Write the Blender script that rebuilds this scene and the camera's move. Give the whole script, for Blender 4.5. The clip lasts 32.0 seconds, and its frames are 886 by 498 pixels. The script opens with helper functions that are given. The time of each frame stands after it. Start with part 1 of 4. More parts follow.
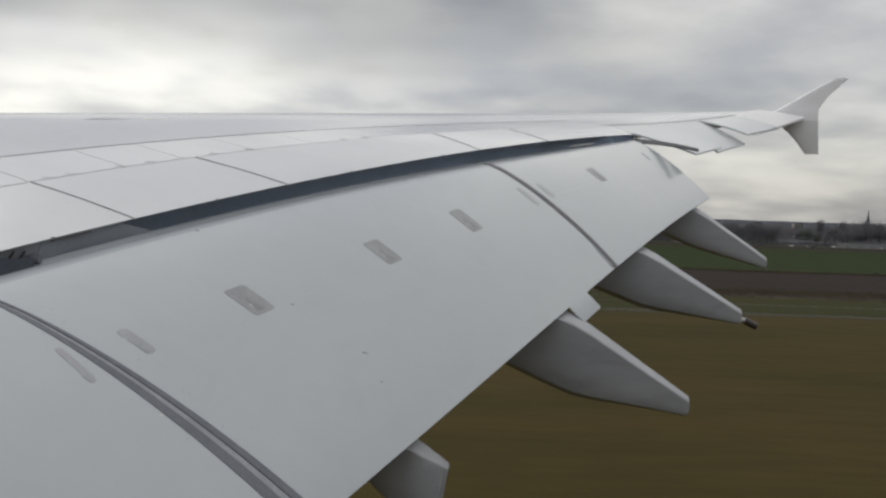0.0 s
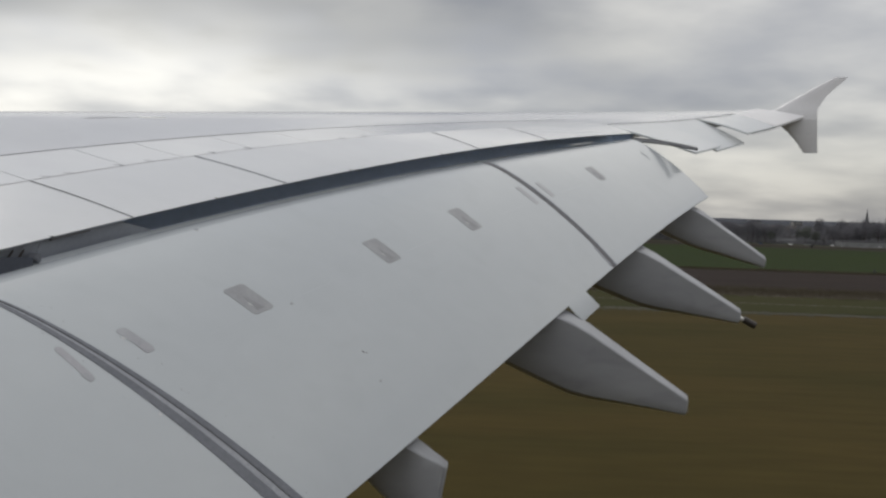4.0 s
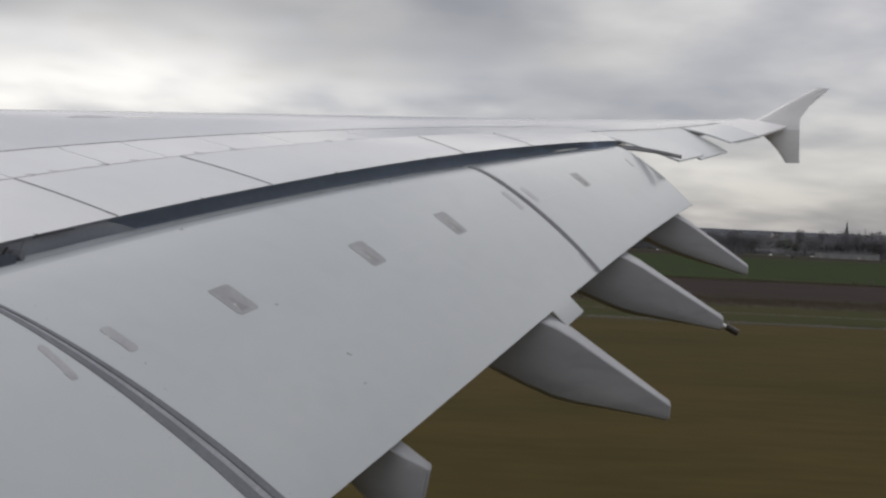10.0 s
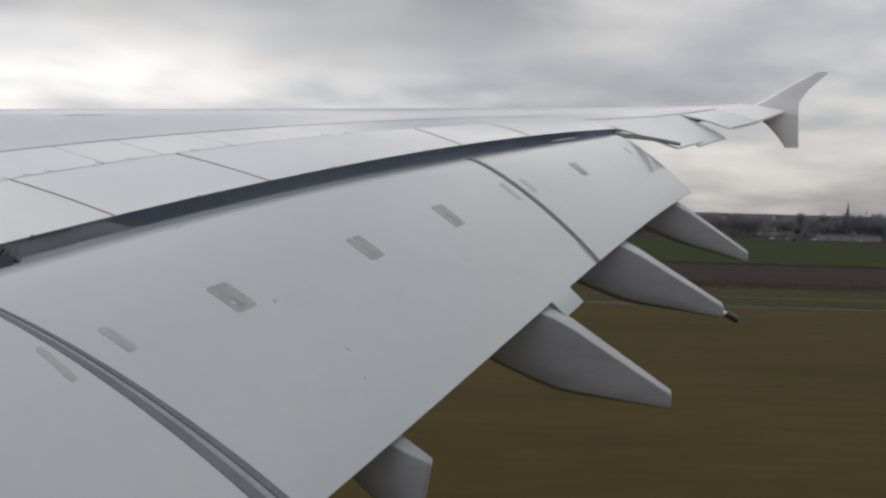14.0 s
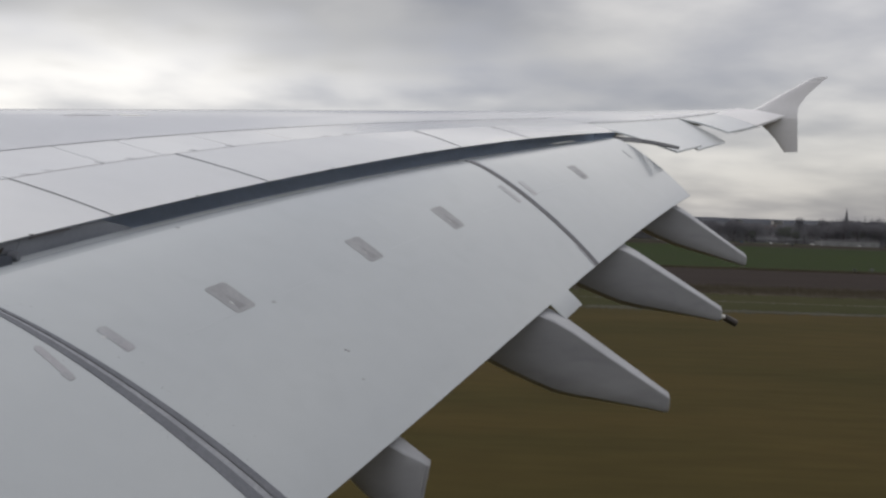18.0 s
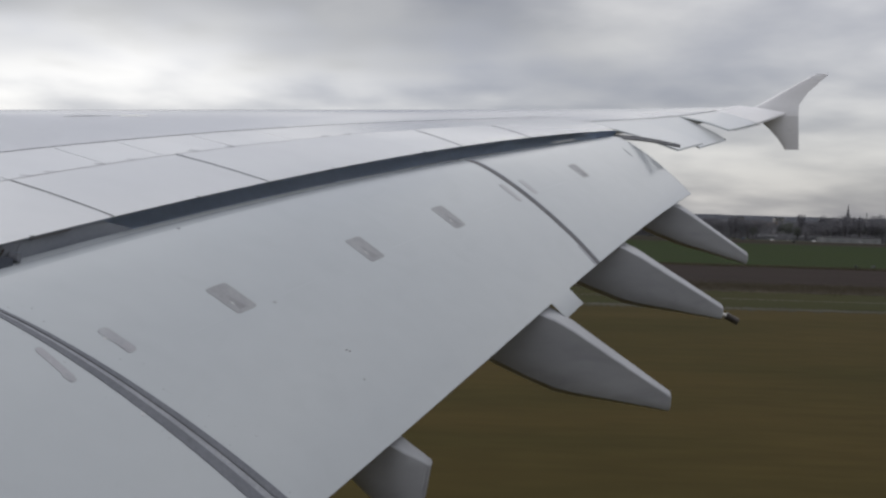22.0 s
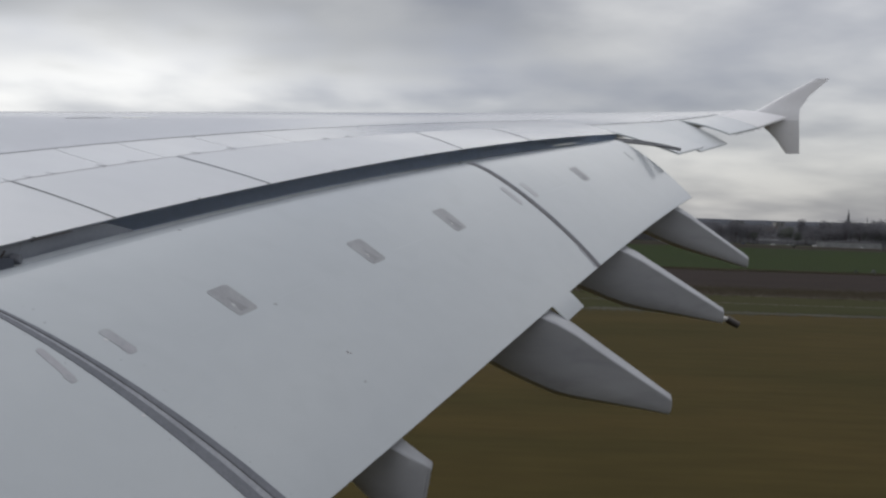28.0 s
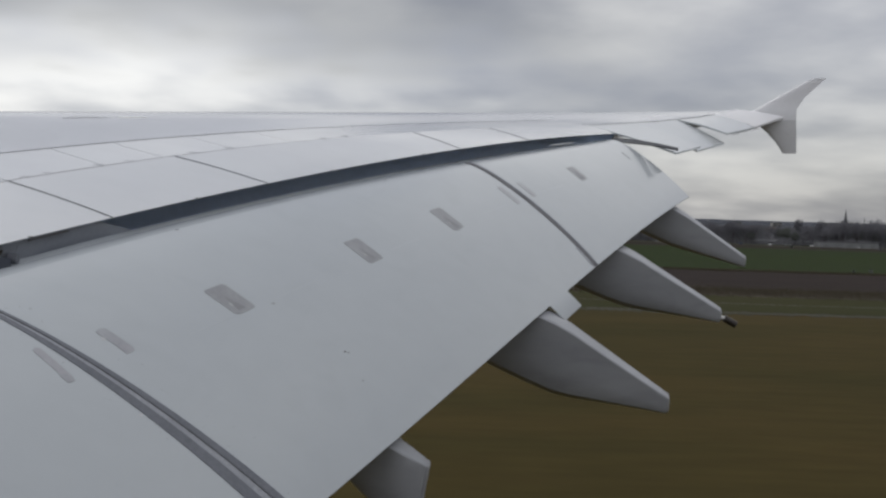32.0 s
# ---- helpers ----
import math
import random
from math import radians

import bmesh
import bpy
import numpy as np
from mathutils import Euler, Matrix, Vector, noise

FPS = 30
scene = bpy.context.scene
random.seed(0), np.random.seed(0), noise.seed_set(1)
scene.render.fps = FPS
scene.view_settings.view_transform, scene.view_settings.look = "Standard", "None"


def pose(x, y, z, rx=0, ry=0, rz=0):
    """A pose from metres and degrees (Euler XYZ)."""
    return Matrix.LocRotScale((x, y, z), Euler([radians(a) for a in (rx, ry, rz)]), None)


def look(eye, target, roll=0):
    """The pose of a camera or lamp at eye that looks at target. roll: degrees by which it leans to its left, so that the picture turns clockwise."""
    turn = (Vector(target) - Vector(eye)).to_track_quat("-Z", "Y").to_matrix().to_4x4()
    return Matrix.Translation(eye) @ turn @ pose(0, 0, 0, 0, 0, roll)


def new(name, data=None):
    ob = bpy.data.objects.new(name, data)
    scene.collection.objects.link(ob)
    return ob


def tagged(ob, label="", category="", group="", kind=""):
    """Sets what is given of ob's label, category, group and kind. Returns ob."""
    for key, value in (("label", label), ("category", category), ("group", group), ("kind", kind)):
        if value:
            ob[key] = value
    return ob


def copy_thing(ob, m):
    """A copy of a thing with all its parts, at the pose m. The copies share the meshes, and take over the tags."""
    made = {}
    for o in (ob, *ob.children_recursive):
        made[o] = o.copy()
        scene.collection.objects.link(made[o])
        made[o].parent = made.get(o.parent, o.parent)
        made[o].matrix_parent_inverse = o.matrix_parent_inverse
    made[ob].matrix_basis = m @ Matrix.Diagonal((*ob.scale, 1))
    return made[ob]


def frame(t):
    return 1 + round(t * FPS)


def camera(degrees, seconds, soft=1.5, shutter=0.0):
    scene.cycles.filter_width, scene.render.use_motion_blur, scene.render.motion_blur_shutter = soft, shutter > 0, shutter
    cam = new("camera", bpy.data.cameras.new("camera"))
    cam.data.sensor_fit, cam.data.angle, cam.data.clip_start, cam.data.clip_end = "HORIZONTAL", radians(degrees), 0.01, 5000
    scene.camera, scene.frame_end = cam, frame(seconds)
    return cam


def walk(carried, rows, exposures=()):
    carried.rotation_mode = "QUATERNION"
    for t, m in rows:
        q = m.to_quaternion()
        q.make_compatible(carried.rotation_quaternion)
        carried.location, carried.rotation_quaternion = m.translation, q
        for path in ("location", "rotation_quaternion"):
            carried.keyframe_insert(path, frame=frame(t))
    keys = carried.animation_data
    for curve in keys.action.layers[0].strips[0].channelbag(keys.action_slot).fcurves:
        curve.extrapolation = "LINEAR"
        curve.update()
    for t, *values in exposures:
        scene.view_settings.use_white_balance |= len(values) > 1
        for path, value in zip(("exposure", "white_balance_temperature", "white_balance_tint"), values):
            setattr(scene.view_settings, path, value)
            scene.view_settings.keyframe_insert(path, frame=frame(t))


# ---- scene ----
# camera: held at a cabin window of an airliner, looking out over the wing
EYE, DIP, LEAN = 22.0, -2.15, -2.0
cam = camera(49.0, 32.0, soft=2.5)
CABIN = pose(0, 0, EYE, DIP, LEAN, 0)
ROWS = [
    (0, 0.007, 0.005, -0.001, -0.11, 0.02, 1),
    (0.5, -0.019, -0.003, -0.015, 0.25, -0.39, 0.81),
    (1, 0.01, -0.006, 0.008, -0.14, 0.04, 0.94),
    (1.5, 0.008, 0.004, 0.011, -0.27, 0.07, 0.99),
    (2, 0.003, 0.006, 0.003, -0.12, -0.01, 0.91),
    (2.5, -0.014, -0.004, -0.03, 0.37, -0.42, 0.77),
    (3, 0.01, -0.001, 0.016, -0.15, 0.08, 0.94),
    (3.5, 0.005, 0.005, 0.008, -0.2, -0.03, 0.93),
    (5.5, 0.009, -0.002, 0.006, -0.23, 0.04, 1),
    (6, 0.011, -0.002, 0.018, -0.3, 0.06, 0.97),
    (6.5, 0.007, 0.009, 0.015, -0.24, -0.02, 0.97),
    (7, 0.021, 0.011, 0.026, -0.39, 0.18, 1.05),
    (7.5, 0.01, 0.01, 0.024, -0.34, 0.1, 0.98),
    (8, 0.002, -0.009, 0.023, -0.24, -0.02, 0.9),
    (8.5, 0.012, -0.006, 0.023, -0.28, 0.05, 0.96),
    (9, 0.009, 0.008, 0.017, -0.35, 0.12, 1.02),
    (9.5, 0.006, -0.013, 0.01, -0.05, -0.27, 0.59),
    (10, -0.037, -0.006, -0.051, 0.22, -0.62, -0.08),
    (10.5, -0.008, -0.003, -0.043, 0.01, -0.31, 0.07),
    (11, 0.027, 0.013, 0.007, -0.49, 0.34, 0.21),
    (11.5, -0.002, 0.007, -0.007, -0.24, -0.1, 0.04),
    (12, 0.013, 0.008, 0.023, -0.63, 0.15, -0.02),
    (12.5, 0.013, 0.018, 0.017, -0.56, 0.14, -0.14),
    (13, 0.013, 0.012, 0.018, -0.57, 0.19, -0.06),
    (13.5, -0.006, -0, 0.004, -0.01, -0.26, -0.22),
    (14, 0.01, 0.011, 0.021, -0.46, 0.29, -0.01),
    (14.5, 0.012, 0.004, 0.03, -0.49, 0.15, -0.06),
    (16.5, 0.01, 0.004, -0.013, -0.19, 0.05, -0.08),
    (17, 0.016, 0.012, 0.03, -0.46, 0.26, -0.06),
    (17.5, 0.013, -0, 0.01, -0.19, 0.07, -0.07),
    (18, 0.007, 0.009, -0.004, -0.26, 0.01, -0.08),
    (18.5, -0.013, 0.002, -0.026, 0.4, -0.16, -0.12),
    (19, 0, 0, -0, 0, -0, 0),
    (19.5, 0.004, 0.009, -0.002, -0.19, 0.19, 0.03),
    (20, -0, 0.01, -0.009, -0.13, 0.09, 0.02),
    (20.5, 0.005, 0.007, -0.003, -0.13, 0.15, -0.02),
    (21, -0.003, 0, -0.011, 0.23, -0.09, -0.08),
    (21.5, 0.017, 0.005, 0.005, -0.37, 0.3, 0.13),
    (22, 0.016, 0.01, 0.02, -0.38, 0.2, -0),
    (22.5, -0.008, 0.001, -0.02, 0.1, -0.16, -0.05),
    (23, -0.004, -0.002, -0.008, -0.01, -0.05, -0.09),
    (23.5, -0.001, 0.004, 0.001, -0.1, 0.11, -0.05),
    (24, 0.004, 0.004, -0.016, -0.25, -0.06, 0.01),
    (24.5, 0.011, 0.01, -0.008, -0.19, 0.04, 0.03),
    (25, 0.01, 0.005, 0.009, -0.01, -0.08, -0.04),
    (25.5, -0.008, 0.001, -0.006, 0.01, -0.08, -0.08),
    (27.5, 0.032, 0.024, 0.003, -0.28, 0.18, 0.13),
    (28, 0.006, 0.009, -0.001, -0.15, 0.08, 0.02),
    (28.5, -0.024, -0.001, -0.019, 0.18, -0.21, -0.19),
    (29, -0.03, -0.004, -0.025, 0.27, -0.42, -0.31),
    (29.5, -0.001, 0.003, -0.012, 0.03, -0.09, -0.17),
    (30, 0.01, 0.004, 0.011, -0.18, -0.01, -0.09),
    (30.5, -0.017, -0.003, -0.031, 0.33, -0.28, -0.32),
    (31, -0.015, -0.005, -0.051, 0.56, -0.44, -0.26),
    (31.5, -0.024, -0.003, -0.07, 0.53, -0.36, -0.36),
    (32, 0.008, 0.009, -0.021, -0.11, 0.16, -0.12),
]
EXPOSURES = [(0.0, 0.08, 6680, 8), (5.0, 0.04, 6650, 9), (9.0, 0.05, 6630, 11), (15.0, 0.08, 6610, 11), (19.5, 0.06, 6580, 11), (21.5, 0.04, 6430, 11), (25.5, 0.01, 6390, 11), (29.0, -0.02, 6360, 10), (32.0, -0.06, 6390, 10)]
walk(cam, [(t, CABIN @ pose(x, y, z, rx, ry, rz) @ pose(0, 0, 0, 90)) for t, x, y, z, rx, ry, rz in ROWS], EXPOSURES)

# ---- light ----
SUN_TURN, SUN_HIGH = -48.0, 54.0     # degrees: from the view's middle towards its left, and above the horizon


def sky_world():
    w = bpy.data.worlds.new("overcast_sky")
    scene.world = w
    w.use_nodes = True
    nt = w.node_tree
    nt.nodes.clear()
    n, l = nt.nodes.new, nt.links.new

    def math_node(op, a, b=None, clamp=False):
        m = n("ShaderNodeMath")
        m.operation, m.use_clamp = op, clamp
        for i, v in enumerate((a, b)):
            if v is None:
                continue
            if isinstance(v, (int, float)):
                m.inputs[i].default_value = v
            else:
                l(v, m.inputs[i])
        return m.outputs[0]

    co = n("ShaderNodeTexCoord").outputs["Generated"]
    sep = n("ShaderNodeSeparateXYZ")
    l(co, sep.inputs[0])
    up = math_node("MAXIMUM", sep.outputs[2], 0.0)
    # the cloud layer as a plane overhead, flattened towards the horizon
    deep = math_node("ADD", up, 0.21)
    px, py = math_node("DIVIDE", sep.outputs[0], deep), math_node("DIVIDE", sep.outputs[1], deep)
    com = n("ShaderNodeCombineXYZ")
    l(px, com.inputs[0]), l(py, com.inputs[1])

    def cloud(scale, detail, rough, shift, warp):
        mp = n("ShaderNodeMapping")
        mp.inputs["Location"].default_value, mp.inputs["Scale"].default_value = shift, (scale, scale, 1)
        l(com.outputs[0], mp.inputs[0])
        t = n("ShaderNodeTexNoise")
        t.inputs["Scale"].default_value, t.inputs["Detail"].default_value = 1.0, detail
        t.inputs["Roughness"].default_value, t.inputs["Distortion"].default_value = rough, warp
        l(mp.outputs[0], t.inputs["Vector"])
        return t.outputs[0]

    big, small = cloud(1.0, 3, 0.42, (4.2, 1.7, 0), 0.05), cloud(2.9, 4, 0.44, (1.3, 7.4, 0), 0.0)
    mixed = math_node("ADD", math_node("MULTIPLY", big, 0.64), math_node("MULTIPLY", small, 0.36))
    ramp = n("ShaderNodeValToRGB")
    e = ramp.color_ramp.elements
    e[0].position, e[0].color = 0.36, (0.33, 0.338, 0.382, 1)
    e[1].position, e[1].color = 0.645, (0.985, 0.962, 0.92, 1)
    mid = e.new(0.50)
    mid.color = (0.56, 0.557, 0.568, 1)
    ramp.color_ramp.interpolation = "B_SPLINE"
    l(mixed, ramp.inputs[0])
    # the veiled sun brightens its side of the layer
    a, h = radians(SUN_TURN), radians(SUN_HIGH)
    dot = n("ShaderNodeVectorMath")
    dot.operation = "DOT_PRODUCT"
    dot.inputs[1].default_value = (math.sin(a) * math.cos(h), math.cos(a) * math.cos(h), math.sin(h))
    l(co, dot.inputs[0])
    glow = math_node("MULTIPLY", math_node("POWER", math_node("MAXIMUM", dot.outputs["Value"], 0.0), 2.0), 0.14)

    def step(v, lo, hi):
        m = n("ShaderNodeMapRange")
        m.interpolation_type = "SMOOTHSTEP"
        m.inputs["From Min"].default_value, m.inputs["From Max"].default_value = lo, hi
        l(v, m.inputs["Value"])
        return m.outputs["Result"]

    # the layer breaks up low down in the sun's direction, and its thick base hangs darker above that
    side = math_node("ADD", math_node("MULTIPLY", sep.outputs[0], math.sin(radians(-30))), math_node("MULTIPLY", sep.outputs[1], math.cos(radians(-30))))
    breaks = math_node("MULTIPLY", step(side, 0.76, 1.0), math_node("SUBTRACT", 1.0, step(math_node("ADD", up, math_node("MULTIPLY", small, 0.14)), 0.20, 0.30)))
    base = math_node("MULTIPLY", math_node("MULTIPLY", step(math_node("ADD", up, math_node("MULTIPLY", small, 0.12)), 0.17, 0.255), step(side, 0.55, 0.95)), math_node("SUBTRACT", 1.0, step(up, 0.26, 0.50)))
    lift = math_node("ADD", glow, math_node("ADD", math_node("MULTIPLY", up, 0.80), 0.72))
    far_side = math_node("MULTIPLY", math_node("SUBTRACT", 1.0, step(up, 0.03, 0.16)), math_node("SUBTRACT", 1.0, step(side, 0.6, 0.9)))
    lift = math_node("SUBTRACT", lift, math_node("MULTIPLY", far_side, 0.15))
    lift = math_node("ADD", lift, math_node("SUBTRACT", math_node("MULTIPLY", breaks, 0.16), math_node("MULTIPLY", base, 0.43)))
    veil = n("ShaderNodeVectorMath")
    veil.operation = "SCALE"
    l(ramp.outputs[0], veil.inputs[0]), l(lift, veil.inputs["Scale"])
    sky = n("ShaderNodeTexSky")
    sky.sky_type, sky.sun_disc = "NISHITA", False
    sky.sun_elevation, sky.sun_rotation = h, a
    b1, b2, add, out = n("ShaderNodeBackground"), n("ShaderNodeBackground"), n("ShaderNodeAddShader"), n("ShaderNodeOutputWorld")
    l(sky.outputs[0], b1.inputs[0]), l(veil.outputs[0], b2.inputs[0])
    b1.inputs[1].default_value, b2.inputs[1].default_value = 0.012, 1.0
    l(b1.outputs[0], add.inputs[0]), l(b2.outputs[0], add.inputs[1]), l(add.outputs[0], out.inputs[0])


sky_world()
sun = new("sun", bpy.data.lights.new("sun", "SUN"))
sun.data.energy, sun.data.angle, sun.data.color = 0.5, radians(30), (1.0, 0.97, 0.92)
sun.matrix_world = look((0, 0, 60), (60 - 60 - math.sin(radians(SUN_TURN)) * math.cos(radians(SUN_HIGH)), -math.cos(radians(SUN_TURN)) * math.cos(radians(SUN_HIGH)), 60 - math.sin(radians(SUN_HIGH))))


# ---- materials ----
def material(name, base, second=None, scale=2.0, stretch=(1, 1, 1), rough=0.5, metal=0.0, bump=0.0, bump_scale=30.0, coat=0.0, fine=None, random_shift=0.0, contrast=(0.22, 0.78), spec=0.5, grain=0.12, smudge=0.0, coat_rough=0.12):
    """Two tones mixed by broad noise, with a finer noise on top, roughness that varies, and a small relief."""
    m = bpy.data.materials.new(name)
    m.use_nodes = True
    nt = m.node_tree
    n, l = nt.nodes.new, nt.links.new
    b = nt.nodes["Principled BSDF"]
    tc = n("ShaderNodeTexCoord")
    mp = n("ShaderNodeMapping")
    mp.inputs["Scale"].default_value = stretch
    l(tc.outputs["Object"], mp.inputs[0])
    second = second or tuple(c * 0.86 for c in base)
    t = n("ShaderNodeTexNoise")
    t.inputs["Scale"].default_value, t.inputs["Detail"].default_value = scale, 6
    l(mp.outputs[0], t.inputs["Vector"])
    r = n("ShaderNodeValToRGB")
    r.color_ramp.interpolation = 'EASE'
    r.color_ramp.elements[0].position, r.color_ramp.elements[1].position = contrast
    r.color_ramp.elements[0].color, r.color_ramp.elements[1].color = (*base, 1), (*second, 1)
    l(t.outputs[0], r.inputs[0])
    t2 = n("ShaderNodeTexNoise")
    t2.inputs["Scale"].default_value, t2.inputs["Detail"].default_value = scale * (fine or 11.0), 4
    l(mp.outputs[0], t2.inputs["Vector"])
    mr = n("ShaderNodeMapRange")
    mr.inputs["To Min"].default_value, mr.inputs["To Max"].default_value = 1 - grain, 1 + grain
    mr.inputs["From Min"].default_value, mr.inputs["From Max"].default_value = 0.3, 0.7
    l(t2.outputs[0], mr.inputs[0])
    value = mr.outputs[0]
    if random_shift:
        info, mm = n("ShaderNodeObjectInfo"), n("ShaderNodeMath")
        mm.operation = "MULTIPLY_ADD"
        mm.inputs[1].default_value, mm.inputs[2].default_value = random_shift, 1 - random_shift / 2
        l(info.outputs["Random"], mm.inputs[0])
        mu = n("ShaderNodeMath")
        mu.operation = "MULTIPLY"
        l(mm.outputs[0], mu.inputs[0]), l(value, mu.inputs[1])
        value = mu.outputs[0]
    if smudge:
        t4, r4, m4 = n("ShaderNodeTexNoise"), n("ShaderNodeMapRange"), n("ShaderNodeMath")
        t4.inputs["Scale"].default_value, t4.inputs["Detail"].default_value, t4.inputs["Distortion"].default_value = 1.9, 8, 0.8
        r4.inputs["From Min"].default_value, r4.inputs["From Max"].default_value = 0.55, 0.74
        r4.inputs["To Min"].default_value, r4.inputs["To Max"].default_value = 1.0, 1 - smudge
        m4.operation = "MULTIPLY"
        l(mp.outputs[0], t4.inputs["Vector"]), l(t4.outputs[0], r4.inputs[0]), l(r4.outputs[0], m4.inputs[0]), l(value, m4.inputs[1])
        value = m4.outputs[0]
    sc = n("ShaderNodeVectorMath")
    sc.operation = "SCALE"
    l(r.outputs[0], sc.inputs[0]), l(value, sc.inputs["Scale"])
    l(sc.outputs[0], b.inputs["Base Color"])
    rr = n("ShaderNodeMapRange")
    rr.inputs["To Min"].default_value, rr.inputs["To Max"].default_value = max(0.02, rough * 0.8), min(1.0, rough * 1.2)
    l(t.outputs[0], rr.inputs[0]), l(rr.outputs[0], b.inputs["Roughness"])
    b.inputs["Metallic"].default_value, b.inputs["Coat Weight"].default_value, b.inputs["Coat Roughness"].default_value = metal, coat, coat_rough
    b.inputs["Specular IOR Level"].default_value = spec
    if bump:
        t3, bp = n("ShaderNodeTexNoise"), n("ShaderNodeBump")
        t3.inputs["Scale"].default_value, t3.inputs["Detail"].default_value = bump_scale, 4
        bp.inputs["Strength"].default_value, bp.inputs["Distance"].default_value = bump, 0.02
        l(mp.outputs[0], t3.inputs["Vector"]), l(t3.outputs[0], bp.inputs["Height"]), l(bp.outputs[0], b.inputs["Normal"])
    return m


PAINT = material("wing_grey_paint", (0.548, 0.566, 0.585), (0.512, 0.53, 0.55), 0.5, (0.35, 0.8, 1), 0.22, coat=0.9, coat_rough=0.05, fine=9, grain=0.012, smudge=0.03)
FLAP_PAINT = material("flap_grey_paint", (0.432, 0.465, 0.49), (0.412, 0.445, 0.471), 0.3, (0.3, 0.8, 1), 0.3, coat=0.75, coat_rough=0.1, fine=12, grain=0.014, contrast=(0.1, 0.9), smudge=0.03)
SKIN = material("wing_box_metal_paint", (0.50, 0.518, 0.547), (0.45, 0.468, 0.50), 0.4, (0.5, 0.4, 1), 0.2, coat=0.7, coat_rough=0.06, fine=9, grain=0.012, smudge=0.05)
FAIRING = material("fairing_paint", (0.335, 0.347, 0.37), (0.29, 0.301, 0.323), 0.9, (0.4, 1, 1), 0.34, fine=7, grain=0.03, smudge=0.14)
FENCE = material("tip_fence_paint", (0.65, 0.652, 0.67), (0.60, 0.602, 0.62), 0.7, (1, 1, 1), 0.4, fine=10, grain=0.015, smudge=0.06)
COVE = material("cove_blue_grey_primer", (0.49, 0.60, 0.78), (0.43, 0.53, 0.70), 0.9, (1, 0.5, 1), 0.5, grain=0.05)
COVE_PALE = material("cove_pale_panel", (0.29, 0.312, 0.355), (0.25, 0.27, 0.31), 1.5, (1, 1, 1), 0.5, grain=0.05)
SEAL = material("rubber_seal", (0.148, 0.158, 0.183), (0.13, 0.14, 0.163), 2.0, (1, 1, 1), 0.6)
SEAL_PALE = material("seal_channel", (0.31, 0.326, 0.356), (0.265, 0.28, 0.308), 2.0, (1, 1, 1), 0.45)
JOINT = material("panel_joint", (0.12, 0.12, 0.13), None, 4.0, (1, 1, 1), 0.6)
PATCH = material("worn_grey_patch", (0.262, 0.27, 0.285), (0.315, 0.324, 0.34), 4.0, (1, 1, 1), 0.42, coat=0.2, fine=6, grain=0.05)
WORN = material("dark_worn_mark", (0.225, 0.232, 0.245), (0.265, 0.272, 0.285), 6.0, (1, 1, 1), 0.45, fine=6, grain=0.05)
PATCH_FAINT = material("faint_grey_patch", (0.305, 0.313, 0.338), (0.345, 0.358, 0.383), 3.0, (1, 1, 1), 0.35, coat=0.4, fine=8, grain=0.05)
FAINT_LINE = material("faint_filled_joint", (0.417, 0.449, 0.474), (0.428, 0.46, 0.485), 1.2, (1, 1, 1), 0.33, coat=0.4, grain=0.01)
PATCH_PINK = material("faint_mauve_patch", (0.315, 0.315, 0.342), (0.365, 0.372, 0.40), 3.0, (1, 1, 1), 0.35, coat=0.4, fine=8, grain=0.05)
LIP_SHADOW = material("lip_shadow_dark", (0.10, 0.105, 0.12), (0.088, 0.092, 0.105), 2.0, (1, 1, 1), 0.6)
END_PLATE = material("bay_end_grey", (0.33, 0.34, 0.365), (0.28, 0.29, 0.315), 1.2, (1, 1, 1), 0.4)
EDGE_HIGHLIGHT = material("bright_edge_highlight", (0.80, 0.80, 0.81), (0.72, 0.72, 0.73), 2.0, (1, 1, 1), 0.3, metal=0.5)
SCRAPE = material("pale_scrape", (0.62, 0.63, 0.64), (0.41, 0.42, 0.43), 9.0, (1, 1, 1), 0.5, fine=5)
# darker copy of the flap paint, for the shade along the gap
NOSE_SHADE = material("flap_nose_shade", (0.422, 0.454, 0.481), (0.408, 0.44, 0.467), 0.6, (0.3, 0.8, 1), 0.24, coat=0.4, coat_rough=0.08, fine=9, grain=0.015)
RUST = material("brown_linkage", (0.062, 0.052, 0.048), (0.05, 0.042, 0.04), 4.0, (1, 1, 1), 0.6)
HOUSING = material("dark_slate_housing", (0.058, 0.068, 0.092), (0.046, 0.054, 0.074), 3.0, (1, 1, 1), 0.5)
STEEL_DARK = material("dull_steel_fitting", (0.2, 0.2, 0.205), None, 4.0, (1, 1, 1), 0.5, metal=0.3)
DARK = material("brown_black_nozzle", (0.036, 0.03, 0.027), None, 6.0, (1, 1, 1), 0.5)
FUSELAGE = material("fuselage_paint", (0.42, 0.425, 0.43), (0.38, 0.385, 0.39), 0.5, (0.3, 1, 1), 0.3, coat=0.3, grain=0.01)
WHITE = material("white_paint", (0.75, 0.75, 0.73), (0.68, 0.68, 0.66), 1.0, (1, 1, 1), 0.4)

